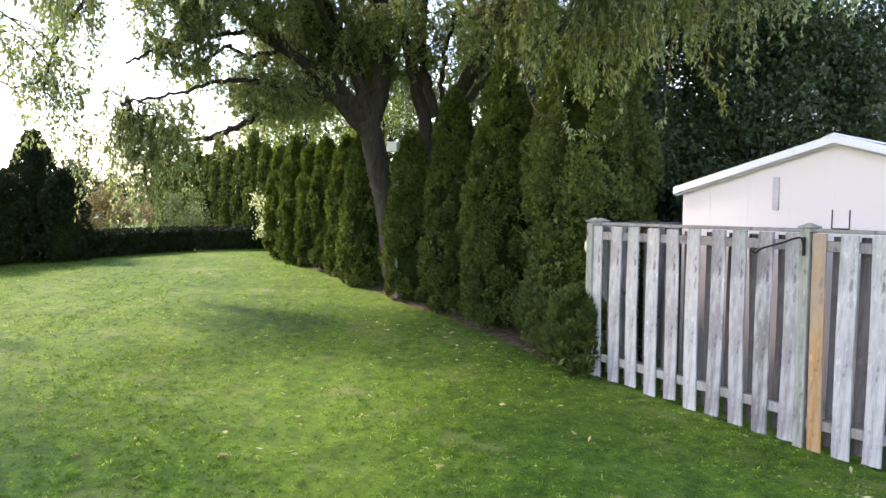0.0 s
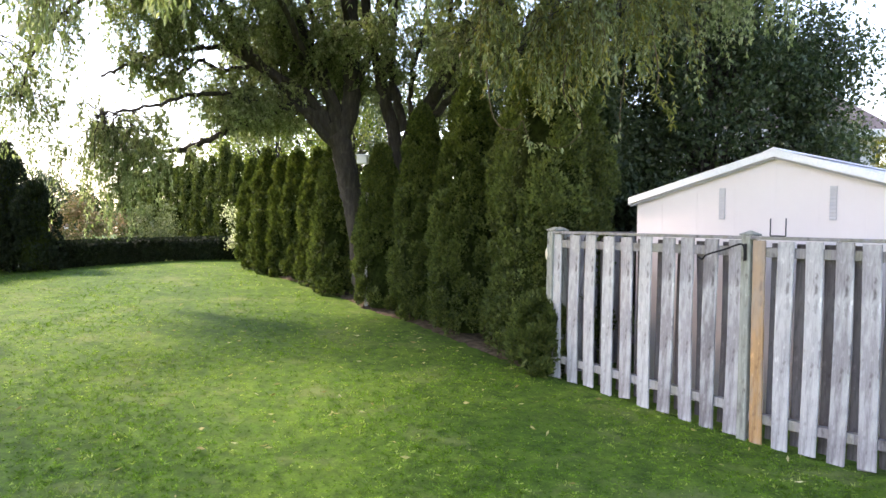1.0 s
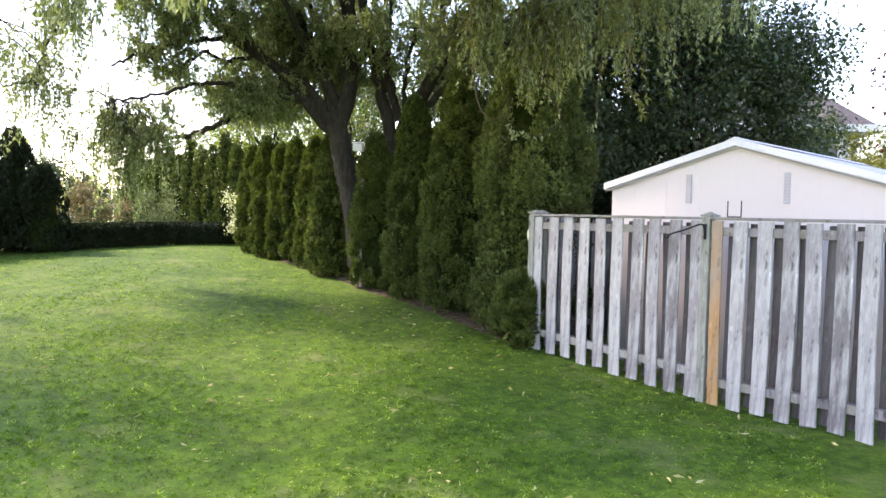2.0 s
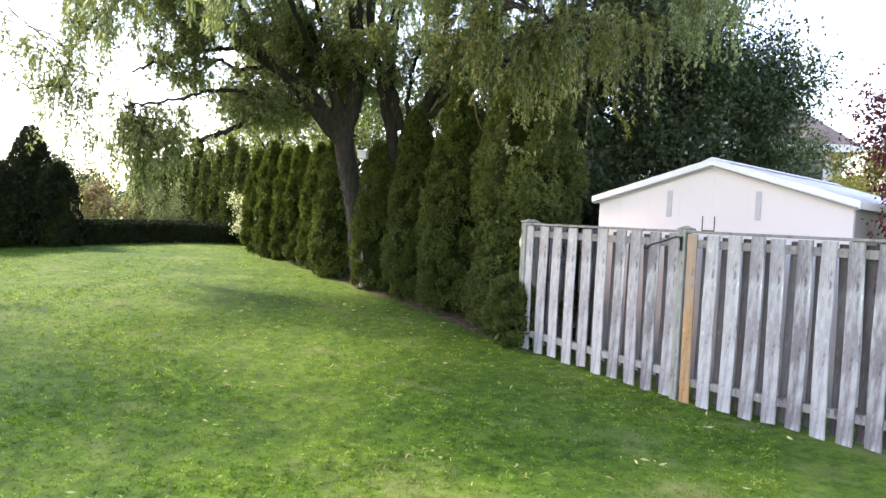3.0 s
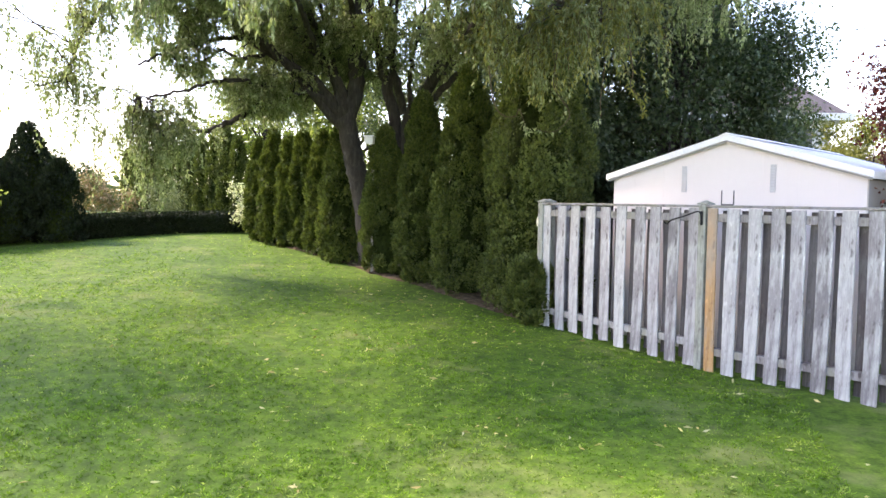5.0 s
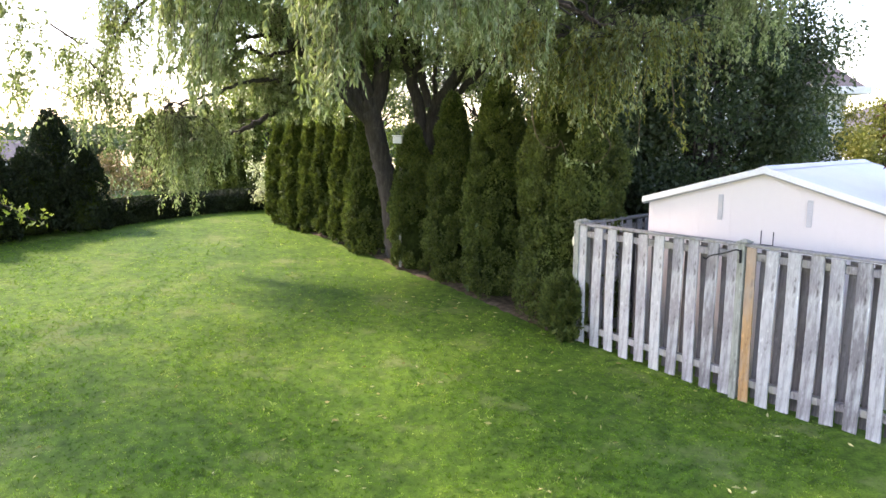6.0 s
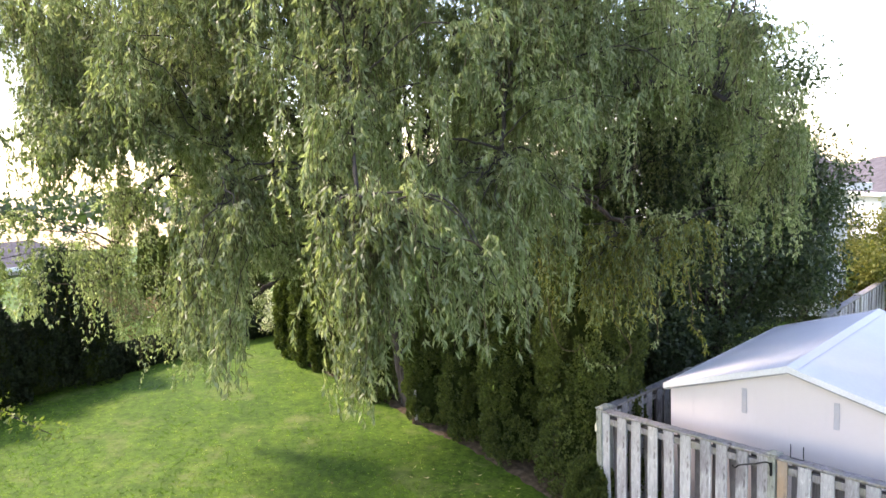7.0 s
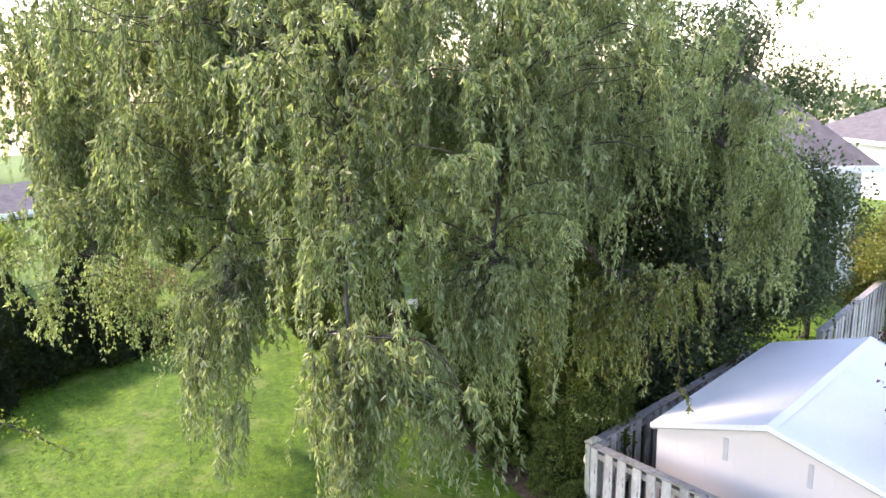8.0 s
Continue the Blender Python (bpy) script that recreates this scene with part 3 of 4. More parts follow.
def build_willow():
    rng = np.random.default_rng(7)
    base = np.array([-1.65, 12.2, float(height(-1.65, 12.2))])
    root = thing("willow_tree", base, "large spreading willow with dark trunks and hanging green foliage", "tree")
    nodes = []

    def limb(nm, r0, r1, *pts):
        p = spline(pts, 40)
        p[1:] += rng.normal(size=(39, 3)) * 0.014
        v, f = tube_arrays(p - base, np.linspace(1, 0, 40) ** 0.8 * (r0 - r1) + r1, 12)
        v += rng.normal(size=v.shape) * 0.006
        quick(nm, v, f, "bark", root, True)
        nodes.extend(q for k, q in enumerate(p) if k > 8 and q[2] > 3.3)

    limb("trunk", 0.24, 0.17, (-1.62, 12.2, 0.3), (-1.73, 12.2, 0.94), (-1.86, 12.2, 1.85), (-2.04, 12.2, 2.54), (-2.19, 12.2, 3.24), (-2.3, 12.2, 3.7))
    limb("limb", 0.085, 0.025, (-2.22, 12.2, 3.35), (-2.68, 12.0, 3.84), (-3.03, 11.8, 3.94), (-3.37, 11.5, 3.76), (-3.76, 11.2, 3.53), (-4.07, 10.8, 3.25), (-4.4, 10.4, 3.05), (-5.0, 9.8, 2.9))
    limb("limb", 0.11, 0.025, (-2.28, 12.2, 3.42), (-2.82, 12.0, 4.16), (-3.5, 11.6, 4.6), (-4.16, 11.2, 5.11), (-4.7, 10.4, 5.9), (-5.1, 9.0, 6.3), (-5.2, 7.2, 6.1), (-5.0, 5.6, 5.5))
    limb("limb", 0.05, 0.012, (-3.9, 11.35, 4.9), (-4.27, 10.8, 4.78), (-4.58, 10.2, 4.59), (-4.8, 9.8, 4.37), (-5.06, 9.2, 4.03))
    limb("limb", 0.04, 0.012, (-3.6, 11.55, 4.65), (-4.06, 11.2, 4.48), (-4.32, 11.0, 4.62), (-4.42, 10.7, 4.44), (-4.66, 10.4, 4.14), (-4.82, 10.0, 4.27))
    limb("trunk", 0.12, 0.035, (-2.28, 12.2, 3.55), (-2.49, 12.2, 4.29), (-3.04, 12.0, 5.06), (-3.31, 11.8, 5.55), (-3.9, 11.2, 6.6), (-5.2, 10.4, 7.3), (-6.4, 9.6, 7.2))
    limb("trunk", 0.18, 0.06, (-2.22, 12.2, 3.4), (-2.07, 12.3, 4.15), (-2.11, 12.4, 5.0), (-2.12, 12.4, 5.66), (-2.1, 12.2, 6.8), (-1.9, 11.6, 8.1), (-1.5, 11.0, 9.5))
    limb("trunk", 0.17, 0.05, (-0.85, 12.7, 0.3), (-0.95, 12.6, 1.3), (-1.06, 12.6, 2.06), (-1.25, 12.6, 3.17), (-1.44, 12.6, 4.0), (-1.62, 12.5, 4.77), (-1.78, 12.4, 5.45), (-1.7, 11.8, 6.8), (-1.4, 10.6, 8.2))
    limb("trunk", 0.15, 0.03, (-1.14, 12.6, 2.7), (-0.98, 12.6, 3.58), (-0.61, 12.4, 4.09), (-0.24, 12.1, 4.62), (0.26, 11.6, 5.0), (0.77, 11.0, 5.36), (1.9, 9.9, 6.4), (3.2, 8.9, 6.4), (4.4, 8.1, 5.6))
    limb("limb", 0.06, 0.015, (-2.49, 12.2, 4.29), (-2.6, 12.0, 5.2), (-2.8, 11.6, 6.1), (-3.1, 10.8, 7.4))
    limb("limb", 0.05, 0.012, (-1.44, 12.6, 4.0), (-1.3, 12.4, 4.8), (-1.25, 12.2, 5.6), (-0.9, 11.6, 6.8))
    limb("limb", 0.05, 0.012, (-0.98, 12.6, 3.58), (-1.0, 12.5, 4.4), (-0.8, 12.4, 5.2), (-0.5, 12.0, 6.2), (0.2, 11.2, 7.4))
    limb("limb", 0.07, 0.015, (-0.61, 12.4, 4.09), (0.3, 11.0, 4.9), (1.0, 9.3, 5.15), (1.7, 7.9, 4.75), (2.4, 7.1, 4.2))
    limb("limb", 0.06, 0.008, (-2.1, 12.3, 5.4), (-2.1, 10.6, 6.9), (-1.8, 8.6, 7.7), (-1.3, 6.2, 7.4), (-0.9, 4.2, 6.2), (-0.65, 3.1, 5.1))
    limb("limb", 0.06, 0.012, (-0.24, 12.1, 4.62), (0.0, 10.6, 6.0), (0.3, 8.6, 7.0), (0.5, 6.4, 6.6), (0.5, 4.8, 5.4))
    limb("limb", 0.06, 0.012, (-2.7, 11.9, 4.7), (-2.9, 10.2, 5.8), (-3.0, 8.2, 6.4), (-2.9, 6.4, 6.0), (-2.5, 5.0, 5.3))
    limb("limb", 0.07, 0.02, (-0.98, 12.6, 3.58), (-0.3, 13.2, 4.6), (0.8, 13.6, 5.4), (2.0, 13.4, 5.8))
    limb("limb", 0.09, 0.02, (-2.26, 12.2, 3.2), (-3.14, 11.8, 4.25), (-3.61, 11.3, 4.8), (-3.8, 10.8, 5.45), (-3.9, 9.8, 6.3), (-3.8, 8.4, 6.9))
    limb("limb", 0.09, 0.02, (-2.2, 12.2, 3.7), (-2.66, 12.0, 4.91), (-2.92, 11.6, 5.58), (-3.2, 10.9, 6.6))
    limb("limb", 0.07, 0.02, (-2.08, 12.3, 4.1), (-1.77, 12.4, 4.96), (-1.38, 12.2, 5.67), (-0.9, 11.6, 6.8))
    limb("limb", 0.09, 0.02, (-1.12, 12.6, 3.6), (-1.39, 12.5, 4.71), (-1.56, 12.4, 5.73), (-1.6, 12.1, 6.9))
    limb("limb", 0.08, 0.02, (-0.9, 12.6, 3.75), (-0.21, 12.2, 4.75), (0.37, 11.6, 5.46), (0.8, 10.8, 6.4))
    limb("limb", 0.07, 0.015, (-0.75, 12.6, 3.7), (0.2, 12.0, 4.45), (1.12, 11.2, 4.75), (2.0, 10.4, 4.9))
    limb("limb", 0.045, 0.012, (-3.37, 11.5, 3.76), (-3.7, 11.0, 4.0), (-4.2, 10.5, 3.95), (-4.7, 10.0, 3.7), (-5.2, 9.5, 3.5))
    limb("limb", 0.04, 0.01, (-4.7, 10.4, 5.9), (-5.2, 9.9, 5.6), (-5.6, 9.3, 5.1), (-5.9, 8.9, 4.4), (-6.05, 8.7, 3.6))
    node_p = np.array(nodes)

    # branch ends: place, lowest leaf, how readily the twigs hang
    ends = []

    def boughs(n, centre, spread, foot, hang):
        for _ in range(n):
            q = unit(rng.normal(size=3)) * rng.uniform() ** 0.45
            ends.append((*(np.array(centre) + q * np.array(spread)), foot, hang))

    def dome(n, f_lo, f_hi, lo, hi, hang):
        """Boughs over the crown: fractions of its radius and of its height above the foot."""
        for k in range(n):
            f, a = math.sqrt(rng.uniform(f_lo**2, f_hi**2)), rng.uniform(-math.pi, math.pi)
            R = crown_radius(a) * f
            foot = curtain_foot(a) + 1.5 * max(0.0, 0.8 - f)
            z = foot + 0.6 + (crown_top(f, a) - foot - 0.6) * rng.uniform(lo, hi)
            ends.append((CROWN[0] + R * math.cos(a), CROWN[1] + R * math.sin(a), z, foot, hang))

    dome(350, 0.1, 1.0, 0.86, 1.03, 0.5)
    dome(160, 0.62, 1.0, 0.3, 0.9, 0.8)
    dome(105, 0.2, 0.75, 0.4, 0.9, 0.35)
    # the low limb's tip and the loose curtain past it
    boughs(19, (-4.9, 9.9, 3.0), (1.2, 0.9, 0.35), 2.4, 0.35)
    boughs(22, (-3.7, 11.2, 3.8), (0.9, 0.7, 0.45), 3.2, 0.2)
    boughs(10, (-5.9, 8.9, 4.9), (1.0, 1.3, 0.6), 2.8, 0.75)
    boughs(7, (-6.1, 9.1, 3.5), (0.8, 1.3, 0.7), 1.9, 0.75)
    boughs(4, (-6.7, 9.1, 3.7), (0.5, 0.9, 0.8), 2.6, 0.8)
    boughs(8, (-5.5, 9.7, 2.5), (1.0, 1.0, 0.5), 1.6, 0.7)
    boughs(14, (-4.75, 10.0, 4.35), (0.5, 0.5, 0.35), 3.9, 0.25)
    boughs(10, (-4.5, 10.8, 4.15), (0.5, 0.5, 0.4), 3.6, 0.15)
    boughs(28, (-3.8, 11.3, 4.1), (0.8, 0.6, 0.45), 3.4, 0.15)
    boughs(5, (-7.1, 7.2, 4.4), (0.3, 0.7, 0.6), 3.2, 0.8)
    # dense leaf behind and above the fork
    boughs(64, (-3.4, 13.2, 5.2), (1.7, 0.9, 1.3), 3.9, 0.15)
    boughs(50, (-4.6, 10.4, 6.2), (1.5, 1.3, 0.7), 4.9, 0.25)
    boughs(40, (-3.2, 12.6, 4.6), (1.4, 0.7, 0.7), 3.8, 0.15)
    boughs(44, (-1.2, 13.3, 4.8), (2.2, 0.8, 0.9), 3.7, 0.2)
    boughs(24, (-1.4, 11.6, 5.2), (1.6, 0.8, 0.7), 4.4, 0.35)
    boughs(30, (1.6, 12.2, 5.0), (1.6, 1.2, 0.9), 3.8, 0.4)
    boughs(52, (-4.5, 10.3, 5.15), (1.5, 0.9, 0.55), 4.45, 0.2)
    boughs(34, (-3.5, 11.7, 5.4), (1.0, 0.7, 0.7), 4.5, 0.15)
    boughs(34, (0.0, 11.2, 5.0), (1.2, 0.7, 0.7), 4.2, 0.1)
    boughs(26, (0.4, 9.8, 6.1), (1.9, 1.1, 0.6), 5.2, 0.15)
    boughs(22, (-3.6, 12.8, 3.75), (1.3, 0.6, 0.35), 3.2, 0.2)
    # front of the crown
    boughs(7, (-0.62, 2.95, 4.85), (0.16, 0.2, 0.22), 3.3, 0.9)
    boughs(5, (-0.8, 3.2, 4.2), (0.16, 0.2, 0.3), 3.2, 0.95)
    boughs(6, (0.12, 2.95, 4.75), (0.35, 0.22, 0.2), 3.85, 0.7)
    boughs(3, (0.5, 2.85, 4.5), (0.12, 0.15, 0.15), 3.8, 0.9)
    boughs(8, (-0.8, 3.8, 5.75), (0.4, 0.5, 0.35), 4.6, 0.7)
    boughs(12, (-1.2, 5.2, 6.8), (0.6, 0.7, 0.5), 5.6, 0.6)
    boughs(6, (-2.3, 3.9, 4.2), (0.3, 0.3, 0.4), 3.2, 0.9)
    boughs(15, (0.3, 4.6, 4.9), (1.0, 0.7, 0.6), 3.7, 0.7)
    boughs(10, (-2.2, 5.1, 5.1), (1.1, 0.9, 0.7), 4.0, 0.6)
    boughs(14, (-4.0, 5.3, 5.8), (0.9, 0.9, 0.6), 5.1, 0.6)
    boughs(40, (-5.0, 6.8, 6.4), (1.3, 1.2, 0.8), 5.4, 0.5)
    boughs(50, (-3.2, 6.2, 6.8), (2.2, 1.2, 0.6), 5.2, 0.45)
    boughs(54, (0.4, 6.8, 6.8), (2.5, 1.3, 0.6), 5.2, 0.45)
    # fringe over the row of cedars
    boughs(15, (1.7, 7.2, 4.3), (1.6, 0.5, 0.6), 3.1, 0.9)
    boughs(9, (3.7, 7.7, 5.0), (1.1, 1.2, 0.9), 3.4, 0.85)
    boughs(4, (4.5, 8.0, 8.4), (0.5, 0.3, 0.2), 7.9, 1.0)
    boughs(10, (-0.2, 9.0, 5.4), (2.2, 1.6, 0.5), 4.6, 0.3)
    boughs(12, (-0.6, 6.4, 5.1), (0.6, 0.7, 0.5), 4.3, 0.5)

    branch_items, starts, dirs, lots, feet = [], [], [], [], []
    for x, y, z, foot, hang in ends:
        e = np.array((x, y, z))
        d = np.linalg.norm((node_p - e) * (1, 1, 1.4), axis=1) + np.maximum(0, node_p[:, 2] - z) * 0.5
        s = node_p[np.argmin(d)]
        span = np.linalg.norm(e - s)
        mid = s * 0.45 + e * 0.55 + np.array([0, 0, 0.12 * span]) + rng.normal(size=3) * 0.09 * span
        p = spline([s, s * 0.75 + mid * 0.25 + rng.normal(size=3) * 0.06 * span, mid, e], 14)
        p[1:] += rng.normal(size=(13, 3)) * 0.022
        branch_items.append(tube_arrays(p - base, np.linspace(0.008 + 0.004 * span, 0.004, 14), 4))
        for _ in range(int(3 + min(span, 3.0) * 1.5)):
            k = min(13, int(14 * rng.uniform(0.4, 1.0)))
            at = p[k] + rng.normal(size=3) * np.array([0.12, 0.12, 0.08])
            lot = (rng.uniform() < hang, rng.uniform(), *rng.normal(size=3))
            for _ in range(rng.integers(3, 7)):
                starts.append(at + rng.normal(size=3) * np.array([0.06, 0.06, 0.05]))
                dirs.append(e - s)
                lots.append(lot)
                feet.append(foot + rng.exponential(0.45))
    v, f = join_arrays(branch_items)
    tagged(quick("branchwork", v, f, "bark", root, True), kind="stuff")

    S, B, Q, low = np.array(starts), unit(np.array(dirs)), np.array(lots), np.array(feet)
    keep = S[:, 2] - low > 0.1
    S, B, Q, low = S[keep], B[keep], Q[keep], low[keep]
    n = len(S)
    hang = Q[:, 0] > 0.5
    length = np.where(hang, 0.55 + 1.1 * Q[:, 1], 0.3 + 0.5 * Q[:, 1]) * rng.uniform(0.55, 1.1, n)
    drop = np.where(hang, rng.uniform(0.85, 1.0, n), rng.uniform(0.0, 0.8, n)) * length
    drop = np.minimum(drop, S[:, 2] - low)
    side = unit((Q[:, 2:] + 0.4 * rng.normal(size=(n, 3))) * np.array([1, 1, 0.2]) + B * 0.6)
    reach = np.where(hang, rng.uniform(0.06, 0.25, n), rng.uniform(0.35, 0.8, n)) * np.minimum(length, 1.1)
    phase, wave, amp = rng.uniform(0, 6.28, (n, 2)), rng.uniform(7, 15, n), rng.uniform(0.02, 0.055, n)

    def strand(i, t):
        """Points of the curling twigs i at fractions t of their lengths."""
        d = t * length[i]
        p = S[i] + side[i] * (reach[i] * (1 - (1 - t) ** 2))[:, None]
        p[:, 2] += 0.10 * length[i] * np.sin(np.minimum(t * 4, 3.14)) - drop[i] * t**1.4
        w = amp[i] * np.minimum(1, d * 3)
        p[:, 0] += w * np.sin(wave[i] * d + phase[i, 0])
        p[:, 1] += w * np.cos(wave[i] * d * 0.9 + phase[i, 1])
        return p

    steps = 3
    idx = np.repeat(np.arange(n), steps)
    p = strand(idx, np.tile(np.linspace(0, 0.97, steps), n)).reshape(n, steps, 3)
    rad = np.linspace(0.004, 0.0015, steps)[None, :, None]
    tri_dirs = np.array([[1, 0, 0], [-0.5, 0.87, 0], [-0.5, -0.87, 0]])
    V = (p[:, :, None] + tri_dirs[None, None] * rad[..., None]).reshape(-1, 3) - base
    b = (np.arange(n)[:, None, None] * steps + np.arange(steps - 1)[None, :, None]) * 3
    j = np.arange(3)[None, None]
    F = np.stack([b + j, b + (j + 1) % 3, b + 3 + (j + 1) % 3, b + 3 + j], -1).reshape(-1, 4)
    tagged(quick("twig_tangle", V, F, "twig", root), kind="stuff")

    count = np.maximum(7, (length * 52).astype(int))
    idx = np.repeat(np.arange(n), count)
    P = strand(idx, rng.uniform(0.05, 1.0, len(idx)))
    # the outermost curtain is airy
    airy = (P[:, 0] < -5.2) & (P[:, 1] > 7.9) & (P[:, 2] < 5.2) & (rng.uniform(size=len(P)) < 0.5)
    P, idx = P[~airy], idx[~airy]
    D = rng.normal(size=P.shape) * np.where(hang[idx], 0.36, 0.5)[:, None] + side[idx] * 0.2 + np.array([0, 0, -0.8])
    fringe = (np.abs(P[:, 1] - 7.2) < 0.75) & (np.abs(P[:, 0] - 1.7) < 1.7) & (P[:, 2] < 4.6)
    old = fringe & (rng.uniform(size=len(P)) < 0.55)
    near = (P[:, 1] < 7.0) & ~old
    far = (P[:, 1] >= 7.0) & ~old
    L = rng.uniform(0.05, 0.105, len(P))
    W = L * rng.uniform(0.2, 0.32, len(P))
    v, f = leaf_arrays(P[near] - base, D[near], L[near], W[near], rng, 0.4)
    tagged(quick("foliage", v, f, "willow", root), kind="stuff")
    v, f = blade_arrays(P[far] - base, D[far], L[far], W[far] * 1.7, rng)
    tagged(quick("inner_foliage", v, f, "willow", root), kind="stuff")
    v, f = leaf_arrays(P[old] - base, D[old], L[old], W[old], rng, 0.4)
    tagged(quick("yellowing_leaves", v, f, "yellow", root), "yellowing leaves", kind="stuff")

    def hanging_twig(m, back, mat, *pts):
        """A curled bare twig that hangs out of the fringe, with a sprig at its tip."""
        p = spline(pts, 30)
        v, f = tube_arrays(p - base, np.linspace(0.008, 0.003, 30), 5)
        twig = quick("hanging_twig", v, f, "twig", root, True)
        j = 29 - (rng.exponential(back, m)).astype(int).clip(0, 28)
        q = p[j] + rng.normal(size=(m, 3)) * 0.012
        l = rng.uniform(0.05, 0.085, m)
        v, f = leaf_arrays(q - base, rng.normal(size=(m, 3)) * 0.5 + (0, 0, -0.7), l, l * 0.3, rng, 0.4)
        tagged(quick("sprig", v, f, mat, twig), kind="stuff")

    hanging_twig(26, 2.5, "willow", (0.98, 6.95, 3.6), (1.05, 6.9, 3.15), (1.17, 6.85, 2.95), (1.34, 6.82, 2.93), (1.39, 6.8, 3.02), (1.45, 6.78, 2.87), (1.5, 6.77, 2.72))
    hanging_twig(18, 2.5, "willow", (1.86, 6.95, 3.8), (1.82, 6.92, 3.36), (1.92, 6.88, 3.16), (2.02, 6.8, 3.0), (2.0, 6.8, 2.87), (1.82, 6.8, 2.73), (1.55, 6.8, 2.78))
    hanging_twig(90, 14, "yellow", (2.73, 6.85, 3.95), (2.8, 6.8, 3.5), (2.77, 6.75, 3.3), (2.89, 6.72, 3.14), (2.94, 6.68, 2.95))
    hanging_twig(24, 4, "willow", (-0.45, 3.2, 5.0), (-0.2, 3.12, 5.12), (0.02, 3.08, 5.1), (0.12, 3.05, 4.98), (0.08, 3.05, 4.78))
    hanging_twig(60, 9, "willow", (-0.1, 3.0, 4.7), (0.2, 2.92, 4.8), (0.42, 2.86, 4.7), (0.55, 2.82, 4.45), (0.5, 2.8, 4.15))
    hanging_twig(60, 9, "willow", (0.0, 3.0, 4.6), (0.2, 2.92, 4.62), (0.32, 2.88, 4.4), (0.4, 2.84, 4.1), (0.42, 2.82, 3.85))
    hanging_twig(22, 3, "willow", (2.5, 7.4, 3.7), (2.45, 7.36, 3.2), (2.46, 7.36, 3.0), (2.38, 7.3, 2.88))


build_willow()


# ---- broadleaf trees and shrubs ----
def leafy(name, x, y, z0, size, clumps, leaves, leaf, mat, label, category, seed, trunk=None, droop=0.0, group=""):
    """A tapered trunk, limbs to clumps and many small leaves round each clump. size: half width, half depth, height."""
    rng = np.random.default_rng(seed)
    root = thing(name, (x, y, float(height(x, y)) - 0.02), label, category, group)
    sx, sy, h = size
    c = []
    while len(c) < clumps:
        q = rng.uniform(-1, 1, 3)
        if 0.25 < np.linalg.norm(q) < 1:
            c.append(q * np.array([sx, sy, (h - z0) / 2]) + np.array([0, 0, (h + z0) / 2]))
    c = np.array(c)
    if trunk:
        top = np.array([0, 0, (h + z0) / 2])
        v, f = tube_arrays(spline([(0, 0, -0.05), (0.05 * h, 0.02, z0 * 0.6), top * 0.8, top * 1.25], 14), np.linspace(trunk, trunk * 0.25, 14), 9)
        quick("trunk", v, f, "bark", root, True)
        items = []
        for q in c[:: max(1, clumps // 40)]:
            s = np.array([0.03 * h, 0.01, rng.uniform(z0 * 0.7, (h + z0) / 2)])
            items.append(tube_arrays(spline([s, (s + q) / 2 + (0, 0, 0.12 * h * rng.uniform(0, 1)), q], 9), np.linspace(trunk * 0.3, 0.008, 9), 5))
        v, f = join_arrays(items)
        tagged(quick("limb_work", v, f, "bark", root, True), kind="stuff")
    k = rng.integers(0, clumps, leaves)
    spread = min(sx, sy, h) * (0.19 + 0.9 / math.sqrt(clumps)) * 0.55
    P = c[k] + rng.normal(size=(leaves, 3)) * spread * np.array([1, 1, 0.8])
    P[:, 2] = np.maximum(P[:, 2] - np.abs(rng.normal(size=leaves)) * droop, 0.05)
    D = rng.normal(size=P.shape) + np.array([0, 0, -0.4 - droop])
    L = rng.uniform(0.7, 1.3, leaves) * leaf
    v, f = blade_arrays(P, D, L, L * 0.55, rng) if leaves > 16000 else leaf_arrays(P, D, L, L * 0.5, rng)
    tagged(quick("crown", v, f, mat, root), kind="stuff")
    return root


